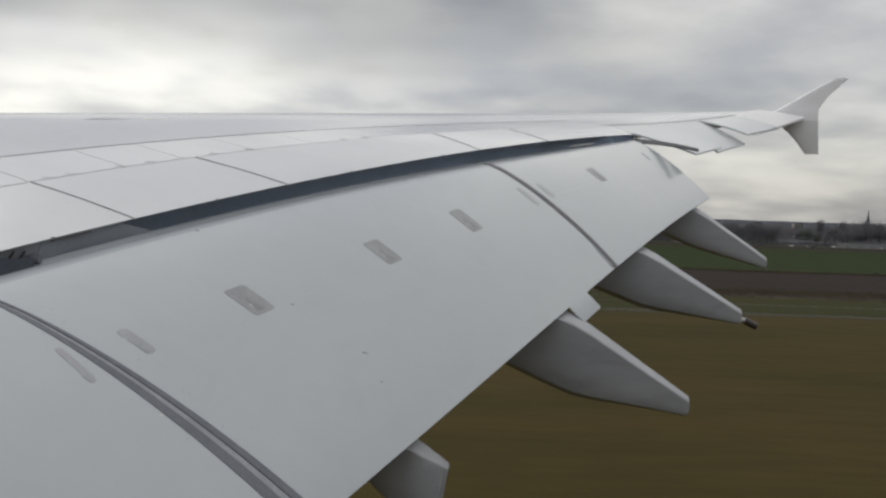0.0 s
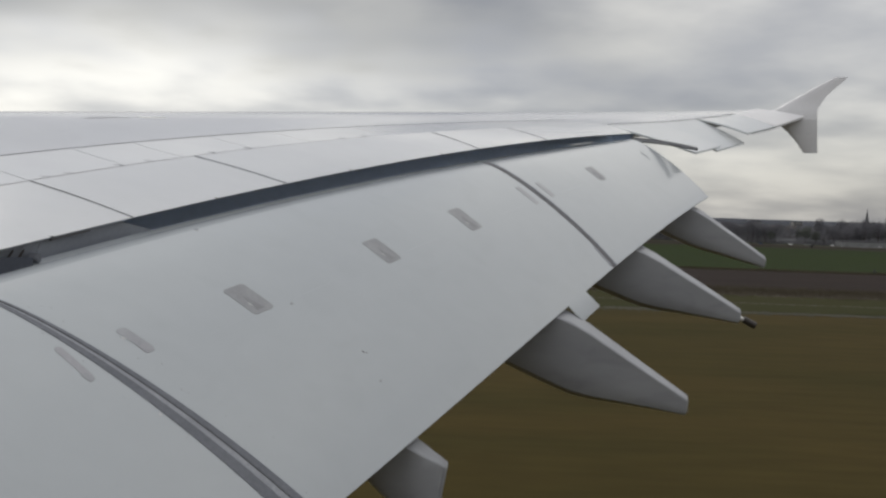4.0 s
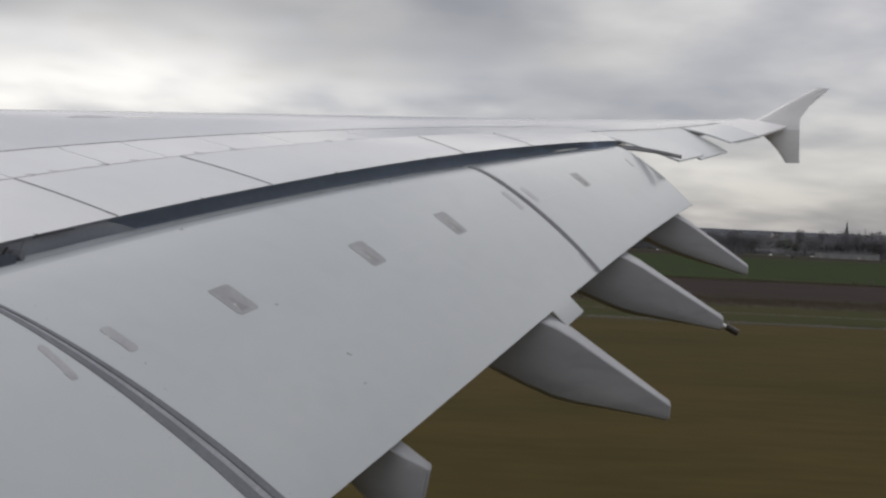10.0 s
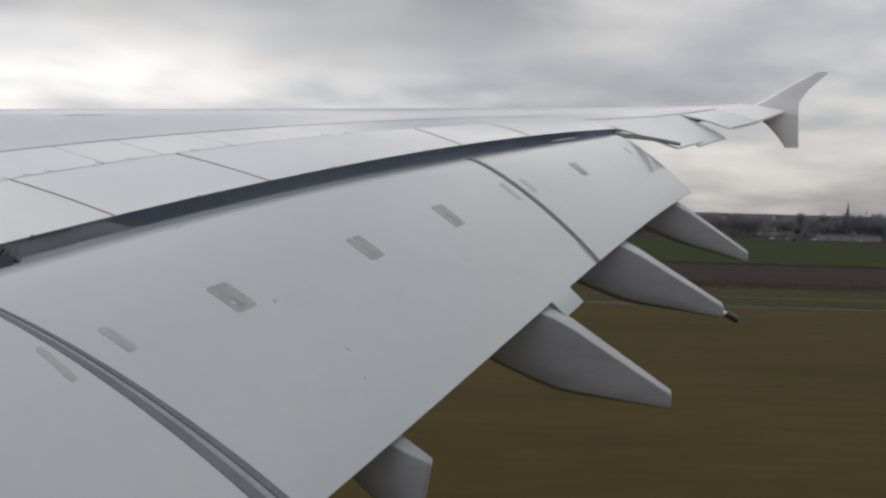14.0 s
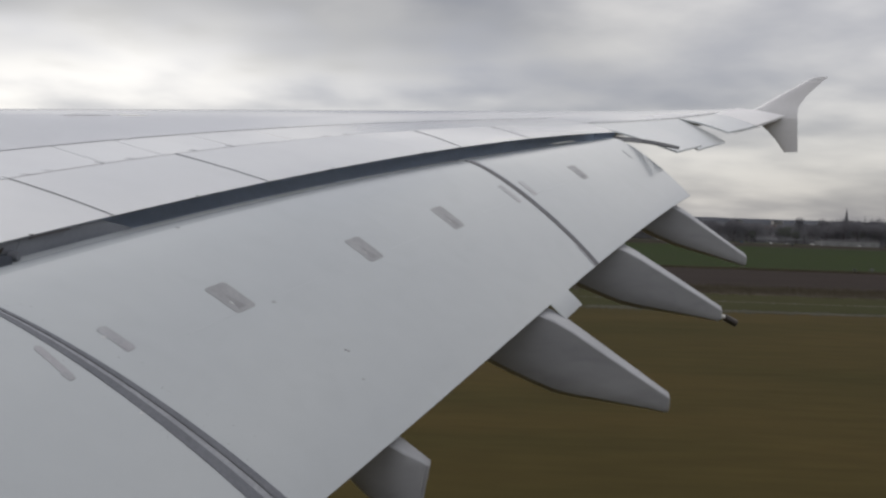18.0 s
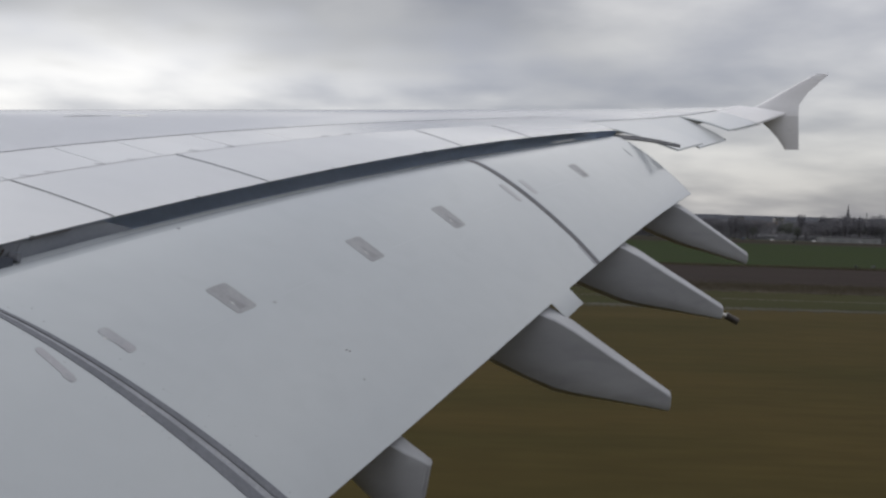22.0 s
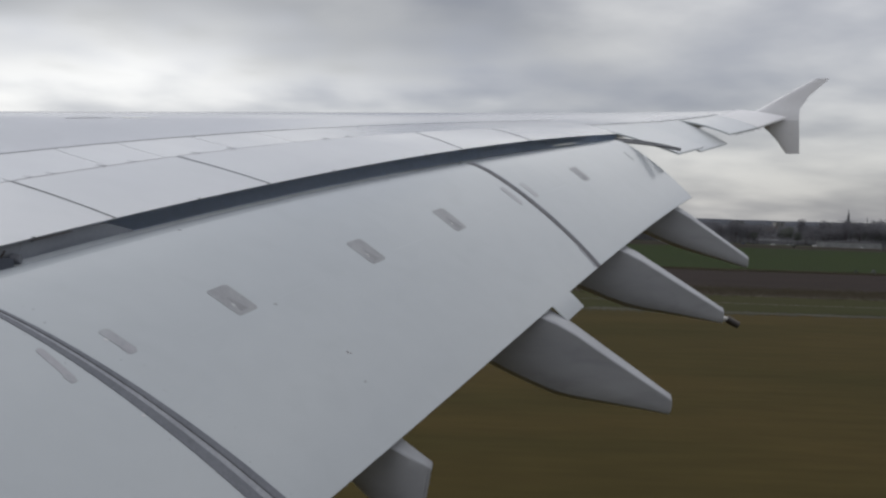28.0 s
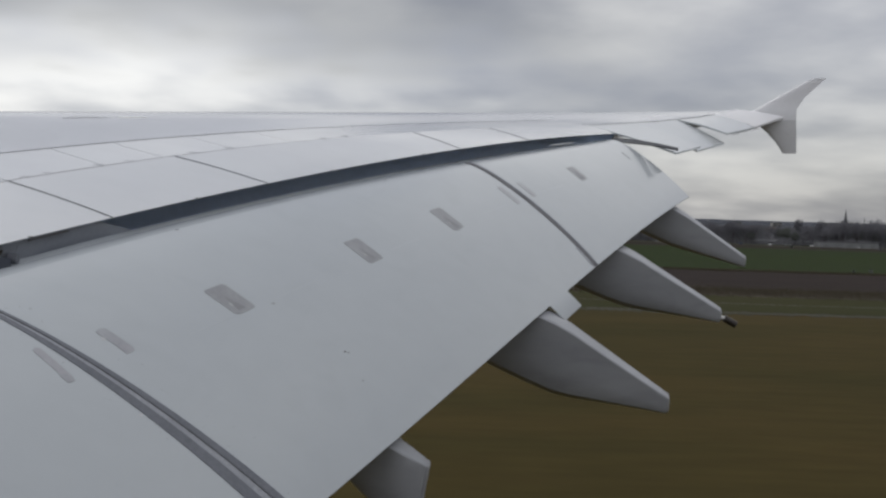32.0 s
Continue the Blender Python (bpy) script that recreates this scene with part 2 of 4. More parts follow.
VERGE = material("verge_grass", (0.032, 0.036, 0.0135), (0.040, 0.038, 0.016), 0.02, (0.3, 1.5, 1), 0.95, bump=0.5, bump_scale=2.0, fine=12, spec=0.03)
OLIVE = material("rough_olive_grass", (0.056, 0.040, 0.0125), (0.038, 0.033, 0.0115), 0.03, (0.35, 1.4, 1), 0.95, bump=0.5, bump_scale=2.0, fine=9, spec=0.04)
GREEN = material("winter_crop_green", (0.022, 0.035, 0.012), (0.029, 0.039, 0.015), 0.012, (0.4, 1.6, 1), 0.95, bump=0.5, bump_scale=2.0, fine=14, spec=0.02)
MEADOW = material("meadow_grass", (0.035, 0.039, 0.024), (0.043, 0.041, 0.026), 0.01, (0.5, 1.5, 1), 0.95, bump=0.5, bump_scale=2.0, fine=16, spec=0.1)
SOIL = material("ploughed_soil", (0.037, 0.029, 0.0258), (0.030, 0.0245, 0.0225), 0.02, (0.3, 2.0, 1), 0.98, bump=0.8, bump_scale=3.0, fine=12, spec=0.02)
REED = material("dry_reeds", (0.060, 0.048, 0.034), (0.048, 0.041, 0.031), 0.05, (0.5, 2, 1), 0.95, bump=0.8, bump_scale=4.0, fine=12, spec=0.1)
ASPHALT = material("grey_asphalt", (0.085, 0.085, 0.088), (0.065, 0.065, 0.068), 0.1, (0.4, 1, 1), 0.85, bump=0.2, bump_scale=20, spec=0.3)
TRACK = material("pale_gravel_track", (0.062, 0.058, 0.042), (0.046, 0.044, 0.033), 0.2, (0.4, 1, 1), 0.95, bump=0.3, bump_scale=8, spec=0.2)
LINE = material("road_marking_white", (0.3, 0.3, 0.29), (0.24, 0.24, 0.23), 0.5, (1, 1, 1), 0.7)
# far woods: distance haze is put into this pale bluish base colour
WOODLAND = material("hazy_bare_woodland", (0.085, 0.09, 0.105), (0.068, 0.073, 0.084), 0.006, (1, 1, 3), 1.0, bump=1.0, bump_scale=0.2, fine=10, spec=0.0)
BARK = material("grey_bark", (0.07, 0.06, 0.05), (0.05, 0.045, 0.04), 0.6, (1, 1, 0.3), 0.95, bump=0.5, bump_scale=4, spec=0.1)
# twig colour lifted and blued to imitate haze
TWIGS = material("hazy_bare_twigs", (0.172, 0.172, 0.188), (0.152, 0.152, 0.168), 0.3, (1, 1, 1), 0.95, random_shift=0.15, spec=0.1)
REED_STEM = material("dry_reed_stems", (0.095, 0.082, 0.058), (0.08, 0.069, 0.05), 0.05, (0.5, 2, 1), 0.95, fine=12, spec=0.1)
RUSTY = material("rust_brown_twigs", (0.10, 0.075, 0.06), (0.08, 0.065, 0.055), 0.05, (1, 1, 1), 0.95, spec=0.1)
STONE = material("grey_church_stone", (0.12, 0.118, 0.12), (0.10, 0.098, 0.10), 0.5, (1, 1, 1), 0.9, fine=12)
# foliage greyed and lightened, with the haze in its colour
EVERGREEN = material("hazy_foliage", (0.105, 0.114, 0.104), (0.12, 0.127, 0.115), 0.3, (1, 1, 1), 0.95, random_shift=0.2, spec=0.1)
BRICK = material("brown_brick_wall", (0.13, 0.10, 0.085), (0.11, 0.085, 0.075), 0.4, (1, 1, 1), 0.9, random_shift=0.5, fine=16)
RENDERED = material("pale_render_wall", (0.30, 0.29, 0.27), (0.24, 0.235, 0.225), 0.3, (1, 1, 1), 0.85, random_shift=0.4, fine=12)
ROOF_TILE = material("red_brown_roof_tiles", (0.12, 0.075, 0.06), (0.10, 0.068, 0.056), 0.5, (1, 4, 1), 0.85, random_shift=0.6, fine=8)
ROOF_SLATE = material("grey_slate_roof", (0.085, 0.085, 0.095), (0.065, 0.065, 0.072), 0.5, (1, 4, 1), 0.7, random_shift=0.5, fine=8)
SHEET = material("white_metal_sheet", (0.22, 0.225, 0.23), (0.18, 0.185, 0.19), 0.15, (4, 1, 1), 0.5, random_shift=0.2, fine=12)
GLASS = material("dark_window_glass", (0.03, 0.035, 0.04), None, 1.0, (1, 1, 1), 0.08)
GREENHOUSE_GLASS = material("whitewashed_greenhouse_glass", (0.19, 0.20, 0.205), (0.15, 0.16, 0.165), 0.2, (2, 1, 1), 0.2, fine=10)
STEEL = material("galvanised_steel", (0.20, 0.205, 0.21), (0.16, 0.165, 0.17), 1.5, (1, 1, 1), 0.6, metal=0.2)
SIGN_BLUE = material("blue_road_sign", (0.03, 0.08, 0.2), (0.028, 0.07, 0.18), 0.6, (1, 1, 1), 0.5)
TYRE = material("black_tyre", (0.02, 0.02, 0.02), None, 5.0, (1, 1, 1), 0.8)
CAR_PAINTS = [material("car_paint_" + w, c, None, 0.8, (1, 1, 1), 0.25, coat=0.6) for w, c in (("white", (0.7, 0.7, 0.7)), ("silver", (0.4, 0.41, 0.42)), ("black", (0.03, 0.03, 0.035)), ("red", (0.16, 0.03, 0.03)), ("blue", (0.04, 0.08, 0.2)))]


# ---- mesh helpers ----
def mesh_of(name, verts, faces, mat, smooth=False):
    me = bpy.data.meshes.new(name)
    me.from_pydata([tuple(v) for v in verts], [], faces)
    me.materials.append(mat)
    if smooth:
        me.polygons.foreach_set("use_smooth", [True] * len(me.polygons))
    me.update()
    return me


def part(name, me, parent=None, label=""):
    ob = new(name, me)
    ob.parent = parent
    return tagged(ob, label)


def thing(name, m, label, category, group="", kind=""):
    ob = new(name)
    ob.matrix_world = m
    ob.empty_display_size = 0.2
    return tagged(ob, label, category, group, kind)


def loft(name, rings, mat, closed=True, caps=True, smooth=True, sharp=40):
    """A skin over rings of equal point count."""
    k = len(rings[0])
    verts = [p for r in rings for p in r]
    faces = []
    for i in range(len(rings) - 1):
        for j in range(k if closed else k - 1):
            j2 = (j + 1) % k
            faces.append((i * k + j, i * k + j2, (i + 1) * k + j2, (i + 1) * k + j))
    if closed and caps:
        faces.append(tuple(range(k - 1, -1, -1)))
        faces.append(tuple((len(rings) - 1) * k + j for j in range(k)))
    me = mesh_of(name, verts, faces, mat, smooth)
    bm = bmesh.new()
    bm.from_mesh(me)
    bmesh.ops.recalc_face_normals(bm, faces=bm.faces)
    for e in bm.edges:
        if len(e.link_faces) == 2 and e.calc_face_angle() > radians(sharp):
            e.smooth = False
    bm.to_mesh(me)
    bm.free()
    return me


def box_bm(bm, x0, x1, y0, y1, z0, z1):
    vs = [bm.verts.new((x, y, z)) for z in (z0, z1) for x, y in ((x0, y0), (x1, y0), (x1, y1), (x0, y1))]
    for f in ((3, 2, 1, 0), (4, 5, 6, 7), (0, 1, 5, 4), (1, 2, 6, 5), (2, 3, 7, 6), (3, 0, 4, 7)):
        bm.faces.new([vs[i] for i in f])
    return vs


def from_bm(name, bm, mat, bevel=0.0, smooth=False):
    if bevel:
        bmesh.ops.bevel(bm, geom=list(bm.edges), offset=bevel, segments=2, affect="EDGES", profile=0.6)
    me = bpy.data.meshes.new(name)
    bmesh.ops.recalc_face_normals(bm, faces=bm.faces)
    bm.to_mesh(me)
    bm.free()
    me.materials.append(mat)
    if smooth:
        me.polygons.foreach_set("use_smooth", [True] * len(me.polygons))
    return me


def box(name, x0, x1, y0, y1, z0, z1, mat, bevel=0.0):
    bm = bmesh.new()
    box_bm(bm, x0, x1, y0, y1, z0, z1)
    return from_bm(name, bm, mat, bevel)


def tube(name, a, b, r0, r1, mat, sides=8):
    a, b = Vector(a), Vector(b)
    q = (b - a).to_track_quat("Z", "Y").to_matrix()
    rings = [[p + q @ Vector((r * math.cos(2 * math.pi * j / sides), r * math.sin(2 * math.pi * j / sides), 0)) for j in range(sides)] for p, r in ((a, r0), (b, r1))]
    return loft(name, rings, mat, sharp=50)


# ---- the airliner: x aft, y outboard along the wing, z up, from the cabin window ----
airliner = thing("airliner", CABIN, "light grey airliner wing with extended flaps and a tip fence", "airliner")


def cubic(c, d):
    return ((c[0] * d + c[1]) * d + c[2]) * d + c[3]


def flap_nose(d):
    return Vector((-11.9 + 0.651 * d, d, cubic((0.00016, -0.00378, 0.20119, 1.47217), d - 18)))


def flap_tail(d):
    return Vector((-7.355 + 0.55 * d, d, cubic((-0.00032, -0.00297, 0.3102, -0.66768), d - 18)))


def flap_at(span, s, off=0.0):
    """A point of the flaps' upper skin: span is the distance of its trailing edge, s runs from nose to tail."""
    a, b = flap_nose(25 - (25 - span) * 1.06), flap_tail(span)
    c = b - a
    n = Vector((-c.z, 0, c.x)).normalized()
    bulge = 0.161 * max(s, 0) ** 0.6 * max(1 - s, 0) ** 0.9
    sag = 0.035 * (1 - min(s, 0.15) / 0.15) ** 2
    return a + s * c + n * (bulge * c.length + off - sag)


def spoiler_tail(d):
    return Vector((-11.9 + 0.651 * d, d, cubic((0.00003, -0.00482, 0.19876, 1.69809), d - 18)))


def hinge(d):
    return Vector((-13.804 + 0.687 * d, d, cubic((0.00024, -0.00471, 0.1741, 2.02699), d - 18)))


def panel_line(d):
    p = Vector((-15.24 + 0.711 * d, d, cubic((0.00023, -0.00377, 0.16519, 2.17364), d - 18)))
    k = min(1, max(0, (d - 28) / 7))
    h, c = hinge(d), crest(d)
    p.z = p.z * (1 - k) + k * (h.z + 0.75 * (c.z - h.z))
    return p


def crest(d):
    return Vector((-18.54 + 0.794 * d, d, cubic((0.00003, -0.00026, 0.13407, 2.49546), d - 18)))


def chord(d):
    return 15.8 - 0.34 * d


def hermite(p, q, mp, mq, t):
    w = q.x - p.x
    z = (2 * t ** 3 - 3 * t * t + 1) * p.z + (t ** 3 - 2 * t * t + t) * w * mp + (3 * t * t - 2 * t ** 3) * q.z + (t ** 3 - t * t) * w * mq
    return Vector((p.x + w * t, p.y, z))


def box_section(d, aft=None):
    """The wing box's outline at distance d, from its hinge line forward over the crest and nose and back underneath."""
    h, p, c = hinge(d), panel_line(d), crest(d)
    mh, mc = (h.z - p.z) / (h.x - p.x), -0.01
    mp = 0.5 * (mh + (p.z - c.z) / (p.x - c.x))
    mh = 1.25 * mh - 0.25 * mp
    pts = [hermite(h, p, mh, mp, t / 4) for t in range(4)] + [hermite(p, c, mp, mc, t / 12) for t in range(12)]
    ch = chord(d)
    run, drop = 0.45 * ch, 0.065 * ch
    for i in range(9):
        s = math.sin(i / 8 * math.pi / 2)
        pts.append(Vector((c.x - run * s, d, c.z - drop * (1 - math.sqrt(max(0, 1 - s * s))))))
    nose = pts[-1]
    low = 0.055 * ch
    for i in range(1, 9):
        t = i / 8
        pts.append(Vector((nose.x + (h.x - nose.x) * t, d, nose.z + (h.z - 0.35 - nose.z) * t - low * 4 * t ** 0.6 * (1 - t) * 0.8)))
    return pts


spans = [-1.5 + i * 0.75 for i in range(51)]
part("wing_box", loft("wing_box", [box_section(d) for d in spans if d < 36.1], SKIN), airliner, "satin grey wing upper skin")


def ribbon(name, line, width, lift, mat, lo, hi, steps, across=Vector((1, 0, 0)), thick=0.006):
    """A thin proud strip that follows a line of the skin."""
    rings = []
    for i in range(steps + 1):
        p = line(lo + (hi - lo) * i / steps)
        a = across * width / 2
        rings.append([p - a + Vector((0, 0, lift)), p + a + Vector((0, 0, lift)), p + a + Vector((0, 0, lift - thick)), p - a + Vector((0, 0, lift - thick))])
    return loft(name, rings, mat, sharp=30)


# shroud panels between the front panel line and the hinge line, one per bay
def top_skin(d, t):
    h, p, c = hinge(d), panel_line(d), crest(d)
    mh, mc = (h.z - p.z) / (h.x - p.x), -0.01
    mp = 0.5 * (mh + (p.z - c.z) / (p.x - c.x))
    mh = 1.25 * mh - 0.25 * mp
    return hermite(h, p, mh, mp, t)


def slab(name, grid, thick, mat):
    """A plate with a top from a grid of points, and its underside straight below."""
    n, m = len(grid), len(grid[0])
    verts = [p for r in grid for p in r] + [p - Vector((0, 0, thick)) for r in grid for p in r]
    o = n * m
    faces = []
    for i in range(n - 1):
        for j in range(m - 1):
            a, b, c, d = i * m + j, i * m + j + 1, (i + 1) * m + j + 1, (i + 1) * m + j
            faces += [(a, b, c, d), (o + d, o + c, o + b, o + a)]
    rim = [(0, j) for j in range(m)] + [(i, m - 1) for i in range(1, n)] + [(n - 1, j) for j in range(m - 2, -1, -1)] + [(i, 0) for i in range(n - 2, 0, -1)]
    rim = [i * m + j for i, j in rim]
    for a, b in zip(rim, rim[1:] + rim[:1]):
        faces.append((b, a, o + a, o + b))
    me = mesh_of(name, verts, faces, mat, True)
    bm = bmesh.new()
    bm.from_mesh(me)
    bmesh.ops.recalc_face_normals(bm, faces=bm.faces)
    for e in bm.edges:
        if len(e.link_faces) == 2 and e.calc_face_angle() > radians(40):
            e.smooth = False
    bm.to_mesh(me)
    bm.free()
    return me


BAYS = [2.0, 5.2, 8.6, 10.35, 12.2, 13.39, 14.22, 15.37, 16.5, 18.2, 20.2, 21.5, 23.4, 25.3]
for lo, hi in zip(BAYS, BAYS[1:]):
    g = [[top_skin(lo + 0.007 + (hi - lo - 0.014) * i / 6 + 0.31 * (0.02 + 0.965 * j / 5), 0.02 + 0.965 * j / 5) + Vector((0, 0, 0.012)) for j in range(6)] for i in range(7)]
    part("shroud_panel", slab("shroud_panel", g, 0.03, PAINT), airliner)
part("panel_joint", ribbon("panel_joint", panel_line, 0.03, 0.016, JOINT, 2, 17.5, 50), airliner, "thin dark joint line")
# outer stretches of both joints are coloured paler, to imitate fading with distance
part("panel_joint", ribbon("panel_joint", panel_line, 0.03, 0.016, END_PLATE, 17.5, 25.3, 30), airliner, "thin grey joint line")
part("hinge_joint", ribbon("hinge_joint", hinge, 0.03, 0.014, JOINT, 2, 17.0, 50), airliner, "thin dark hinge gap")
part("hinge_joint", ribbon("hinge_joint", hinge, 0.03, 0.014, END_PLATE, 17.0, 25.3, 30), airliner, "thin grey hinge gap")

# a small pale slab that stands in for a glint on the front skin
def front_skin(d, t):
    h, p, c = hinge(d), panel_line(d), crest(d)
    mp = 0.5 * ((h.z - p.z) / (h.x - p.x) + (p.z - c.z) / (p.x - c.x))
    return hermite(p, c, mp, -0.01, t)


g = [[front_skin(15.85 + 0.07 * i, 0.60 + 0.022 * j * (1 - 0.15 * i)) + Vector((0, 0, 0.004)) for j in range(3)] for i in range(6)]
part("skin_mark", slab("skin_mark", g, 0.006, WHITE), airliner, "small white slab for a glint on the wing skin")
g = [[front_skin(15.05 + 0.09 * i, 0.62 + 0.03 * j * math.sin(0.3 + 0.38 * i)) + Vector((0, 0, 0.003)) for j in range(3)] for i in range(8)]
part("skin_smear", slab("skin_smear", g, 0.005, PATCH_PINK), airliner, "faint grey smear on the wing skin")

# spoilers
SPOILERS = [2.0, 5.5, 8.9, 12.05, 14.36, 18.87, 21.24, 25.2]
for lo, hi in zip(SPOILERS, SPOILERS[1:]):
    g = []
    for i in range(9):
        d = lo + 0.009 + (hi - lo - 0.018) * i / 8
        dh = d + 0.06 * max(0, 14.36 - d) + 0.09 * min(4.5, max(0, d - 14.36))
        a, b = hinge(dh), spoiler_tail(d)
        g.append([a + (b - a) * (0.015 + 0.985 * j / 8) + Vector((0, 0, 0.02 + 0.014 * math.sin(math.pi * j / 8))) for j in range(9)])
    part("spoiler", slab("spoiler", g, 0.008, PAINT), airliner)
    if lo > 8:
        p0, p1, proud = g[0][0], g[0][8], 0.003 if lo < 15 else 0.001
        rings = [[p0.lerp(p1, t / 8) + Vector((0, o, 0.004 + 0.014 * math.sin(math.pi * t / 8) + z)) for o, z in ((-0.018, proud), (0.0, proud), (0.0, -0.02), (-0.018, -0.02))] for t in range(9)]
        part("spoiler_joint", loft("spoiler_joint", rings, PATCH if lo < 13 else SEAL_PALE if lo < 15 else END_PLATE, sharp=30), airliner)

# small actuator fittings along the hinge and the spoilers' tails
for d in (11.05, 11.5, 12.45, 12.72, 13.36, 13.78, 14.74, 15.34, 17.2, 17.7):
    p = hinge(d)
    rings = [[p + Vector((x, w, 0.012)), p + Vector((x, w, z)), p + Vector((x, -w, z)), p + Vector((x, -w, 0.012))] for x, z, w in ((-0.15, 0.028, 0.01), (-0.13, 0.034, 0.011), (-0.08, 0.028, 0.008), (0.0, 0.016, 0.004))]
    part("hinge_fitting", loft("hinge_fitting", rings, STEEL_DARK, sharp=30), airliner)
for d in (11.1, 13.2, 15.6, 17.8):
    p = spoiler_tail(d)
    part("wick", box("wick", p.x - 0.12, p.x + 0.03, p.y - 0.006, p.y + 0.006, p.z + 0.012, p.z + 0.03, STEEL_DARK, 0.004), airliner)

# the cove behind the spoilers: rear spar wall and floor
rings = []
for i in range(40):
    d = 1.5 + i * 24.3 / 39
    h, f = hinge(d), flap_nose(d)
    rings.append([h + Vector((0.12, 0, -0.08)), h + Vector((0.2, 0, -0.5)), Vector((h.x + 0.45, d, f.z - 0.75)), Vector((f.x - 0.1, d, f.z - 0.95))])
part("cove", loft("cove", rings, COVE, closed=False), airliner, "dark slate blue cove behind the spoilers")
g = [[spoiler_tail(d) + Vector((-0.10 - 0.25 * t, 0, -0.022 - 0.5 * t)) for t in (0, 0.33, 0.66, 1)] for d in [10.2 + 1.8 * i / 6 for i in range(7)]]
for r in g:
    for k, t in enumerate((0, 0.33, 0.66, 1)):
        r[k] += Vector((0.651, 1, 0.2)) * (1.3 * t * (r[0].y - 10.2) / 1.8)
part("seal_plate", slab("seal_plate", g, 0.02, COVE_PALE), airliner, "pale grey seal plate in the flap gap")
rings = [[spoiler_tail(d) + Vector((-0.02, 0, z)) for z in (-0.008, -0.03)] + [spoiler_tail(d) + Vector((-0.05, 0, z)) for z in (-0.03, -0.008)] for d in (11.12, 11.25, 11.4, 11.55)]
part("spoiler_lip", loft("spoiler_lip", rings, JOINT, sharp=30), airliner, "thin dark lip under the spoiler's edge")
rings = []
for d, h in ((10.1, 0.0), (10.5, -0.055), (10.75, -0.115), (10.86, -0.145), (10.92, -0.175)):
    p = spoiler_tail(d)
    rings.append([p + Vector((-0.07, 0, h - 0.02)), p + Vector((-0.055, 0, h)), p + Vector((-0.02, 0, h)), p + Vector((-0.02, 0, -0.5)), p + Vector((-0.09, 0, -0.5))])
housing = part("drive_housing", loft("drive_housing", rings, HOUSING), airliner, "dark flap drive housing in the gap")
p = spoiler_tail(10.985)
part("drive_end_cap", tube("drive_end_cap", p + Vector((-0.12, 0, -0.19)), p + Vector((-0.02, 0, -0.19)), 0.062, 0.058, SEAL, 18), housing, "rounded grey cap")
for d, low in ((10.6, -0.10), (10.74, -0.13), (10.85, -0.155)):
    p = spoiler_tail(d)
    part("drive_rod", tube("drive_rod", p + Vector((-0.11, 0, low)), p + Vector((-0.045, 0, low + 0.095)), 0.017, 0.012, RUST), airliner, "thin brown actuator rod")
p = spoiler_tail(11.06)
part("plate_joint", tube("plate_joint", p + Vector((-0.085, 0.0, -0.03)), p + Vector((-0.20, 0.03, -0.30)), 0.0035, 0.0035, SEAL_PALE, 6), airliner)
g = [[flap_nose(22.15 + 0.9 * i / 6) + Vector((-0.03 + 0.05 * j, 0, 0.045)) for j in range(3)] for i in range(7)]
part("bracket", slab("bracket", g, 0.014, WHITE), airliner, "thin white plate in the gap")
h, p, q = hinge(25.75), spoiler_tail(25.75), flap_nose(25.75)
end = [h + Vector((0.05, 0, -0.06)), p + Vector((-0.25, 0, 0.02)), q + Vector((-0.35, 0, -0.15)), q + Vector((-0.4, 0, -0.7)), h + Vector((0.1, 0, -1.0))]
part("cove_end", loft("cove_end", [end, [v + Vector((0.02, 0.03, 0)) for v in end]], COVE, smooth=False), airliner)


# flaps
def flap_ring(span_of, thick=0.02):
    up = [flap_at(span_of(s), s) for s in [(i / 26) ** 1.5 for i in range(27)]]
    a, b = up[0], up[-1]
    c = b - a
    n = Vector((-c.z, 0, c.x)).normalized()
    low = []
    for i in range(1, 12):
        t = 1 - i / 12
        low.append(a + c * t - n * (0.02 + 0.085 * c.length * math.sin(math.pi * min(1, (1 - t) * 1.02)) ** 0.7 * (1.15 - t)))
    return up + [b - n * thick] + low + [a - n * 0.10 - c * 0.035, a - n * 0.04 - c * 0.025]


def make_flap(lo_of, hi_of, label, n=24):
    rings = [flap_ring(lambda s, k=i / n: lo_of(s) + (hi_of(s) - lo_of(s)) * k) for i in range(n + 1)]
    return part("flap", loft("flap", rings, FLAP_PAINT, sharp=35), airliner, label)


def inner_seam(s):
    return 10.92 - 0.27 * s


def inner_edge(s):
    return 10.88 - 0.53 * s


def outer_seam(s):
    return 19.22 - 0.33 * s


flap_in = make_flap(lambda s: 2.4, inner_edge, "broad inner flap, extended and drooped")
flap_mid = make_flap(inner_seam, lambda s: outer_seam(s) - 0.06, "long middle flap with worn grey patches", 40)
flap_out = make_flap(lambda s: outer_seam(s) + 0.06, lambda s: 25.0, "short outer flap with a square end")


def flap_strip(name, lo_of, hi_of, lift, mat, parent, s0=0.0, s1=1.0, thick=0.02, label=""):
    rings = []
    for i in range(25):
        s = s0 + (s1 - s0) * (i / 24)
        rings.append([flap_at(lo_of(s), s, lift), flap_at(hi_of(s), s, lift), flap_at(hi_of(s), s, lift - thick), flap_at(lo_of(s), s, lift - thick)])
    return part(name, loft(name, rings, mat, sharp=30), parent, label)


def between(k):
    return lambda s: inner_edge(s) + (inner_seam(s) - inner_edge(s)) * k


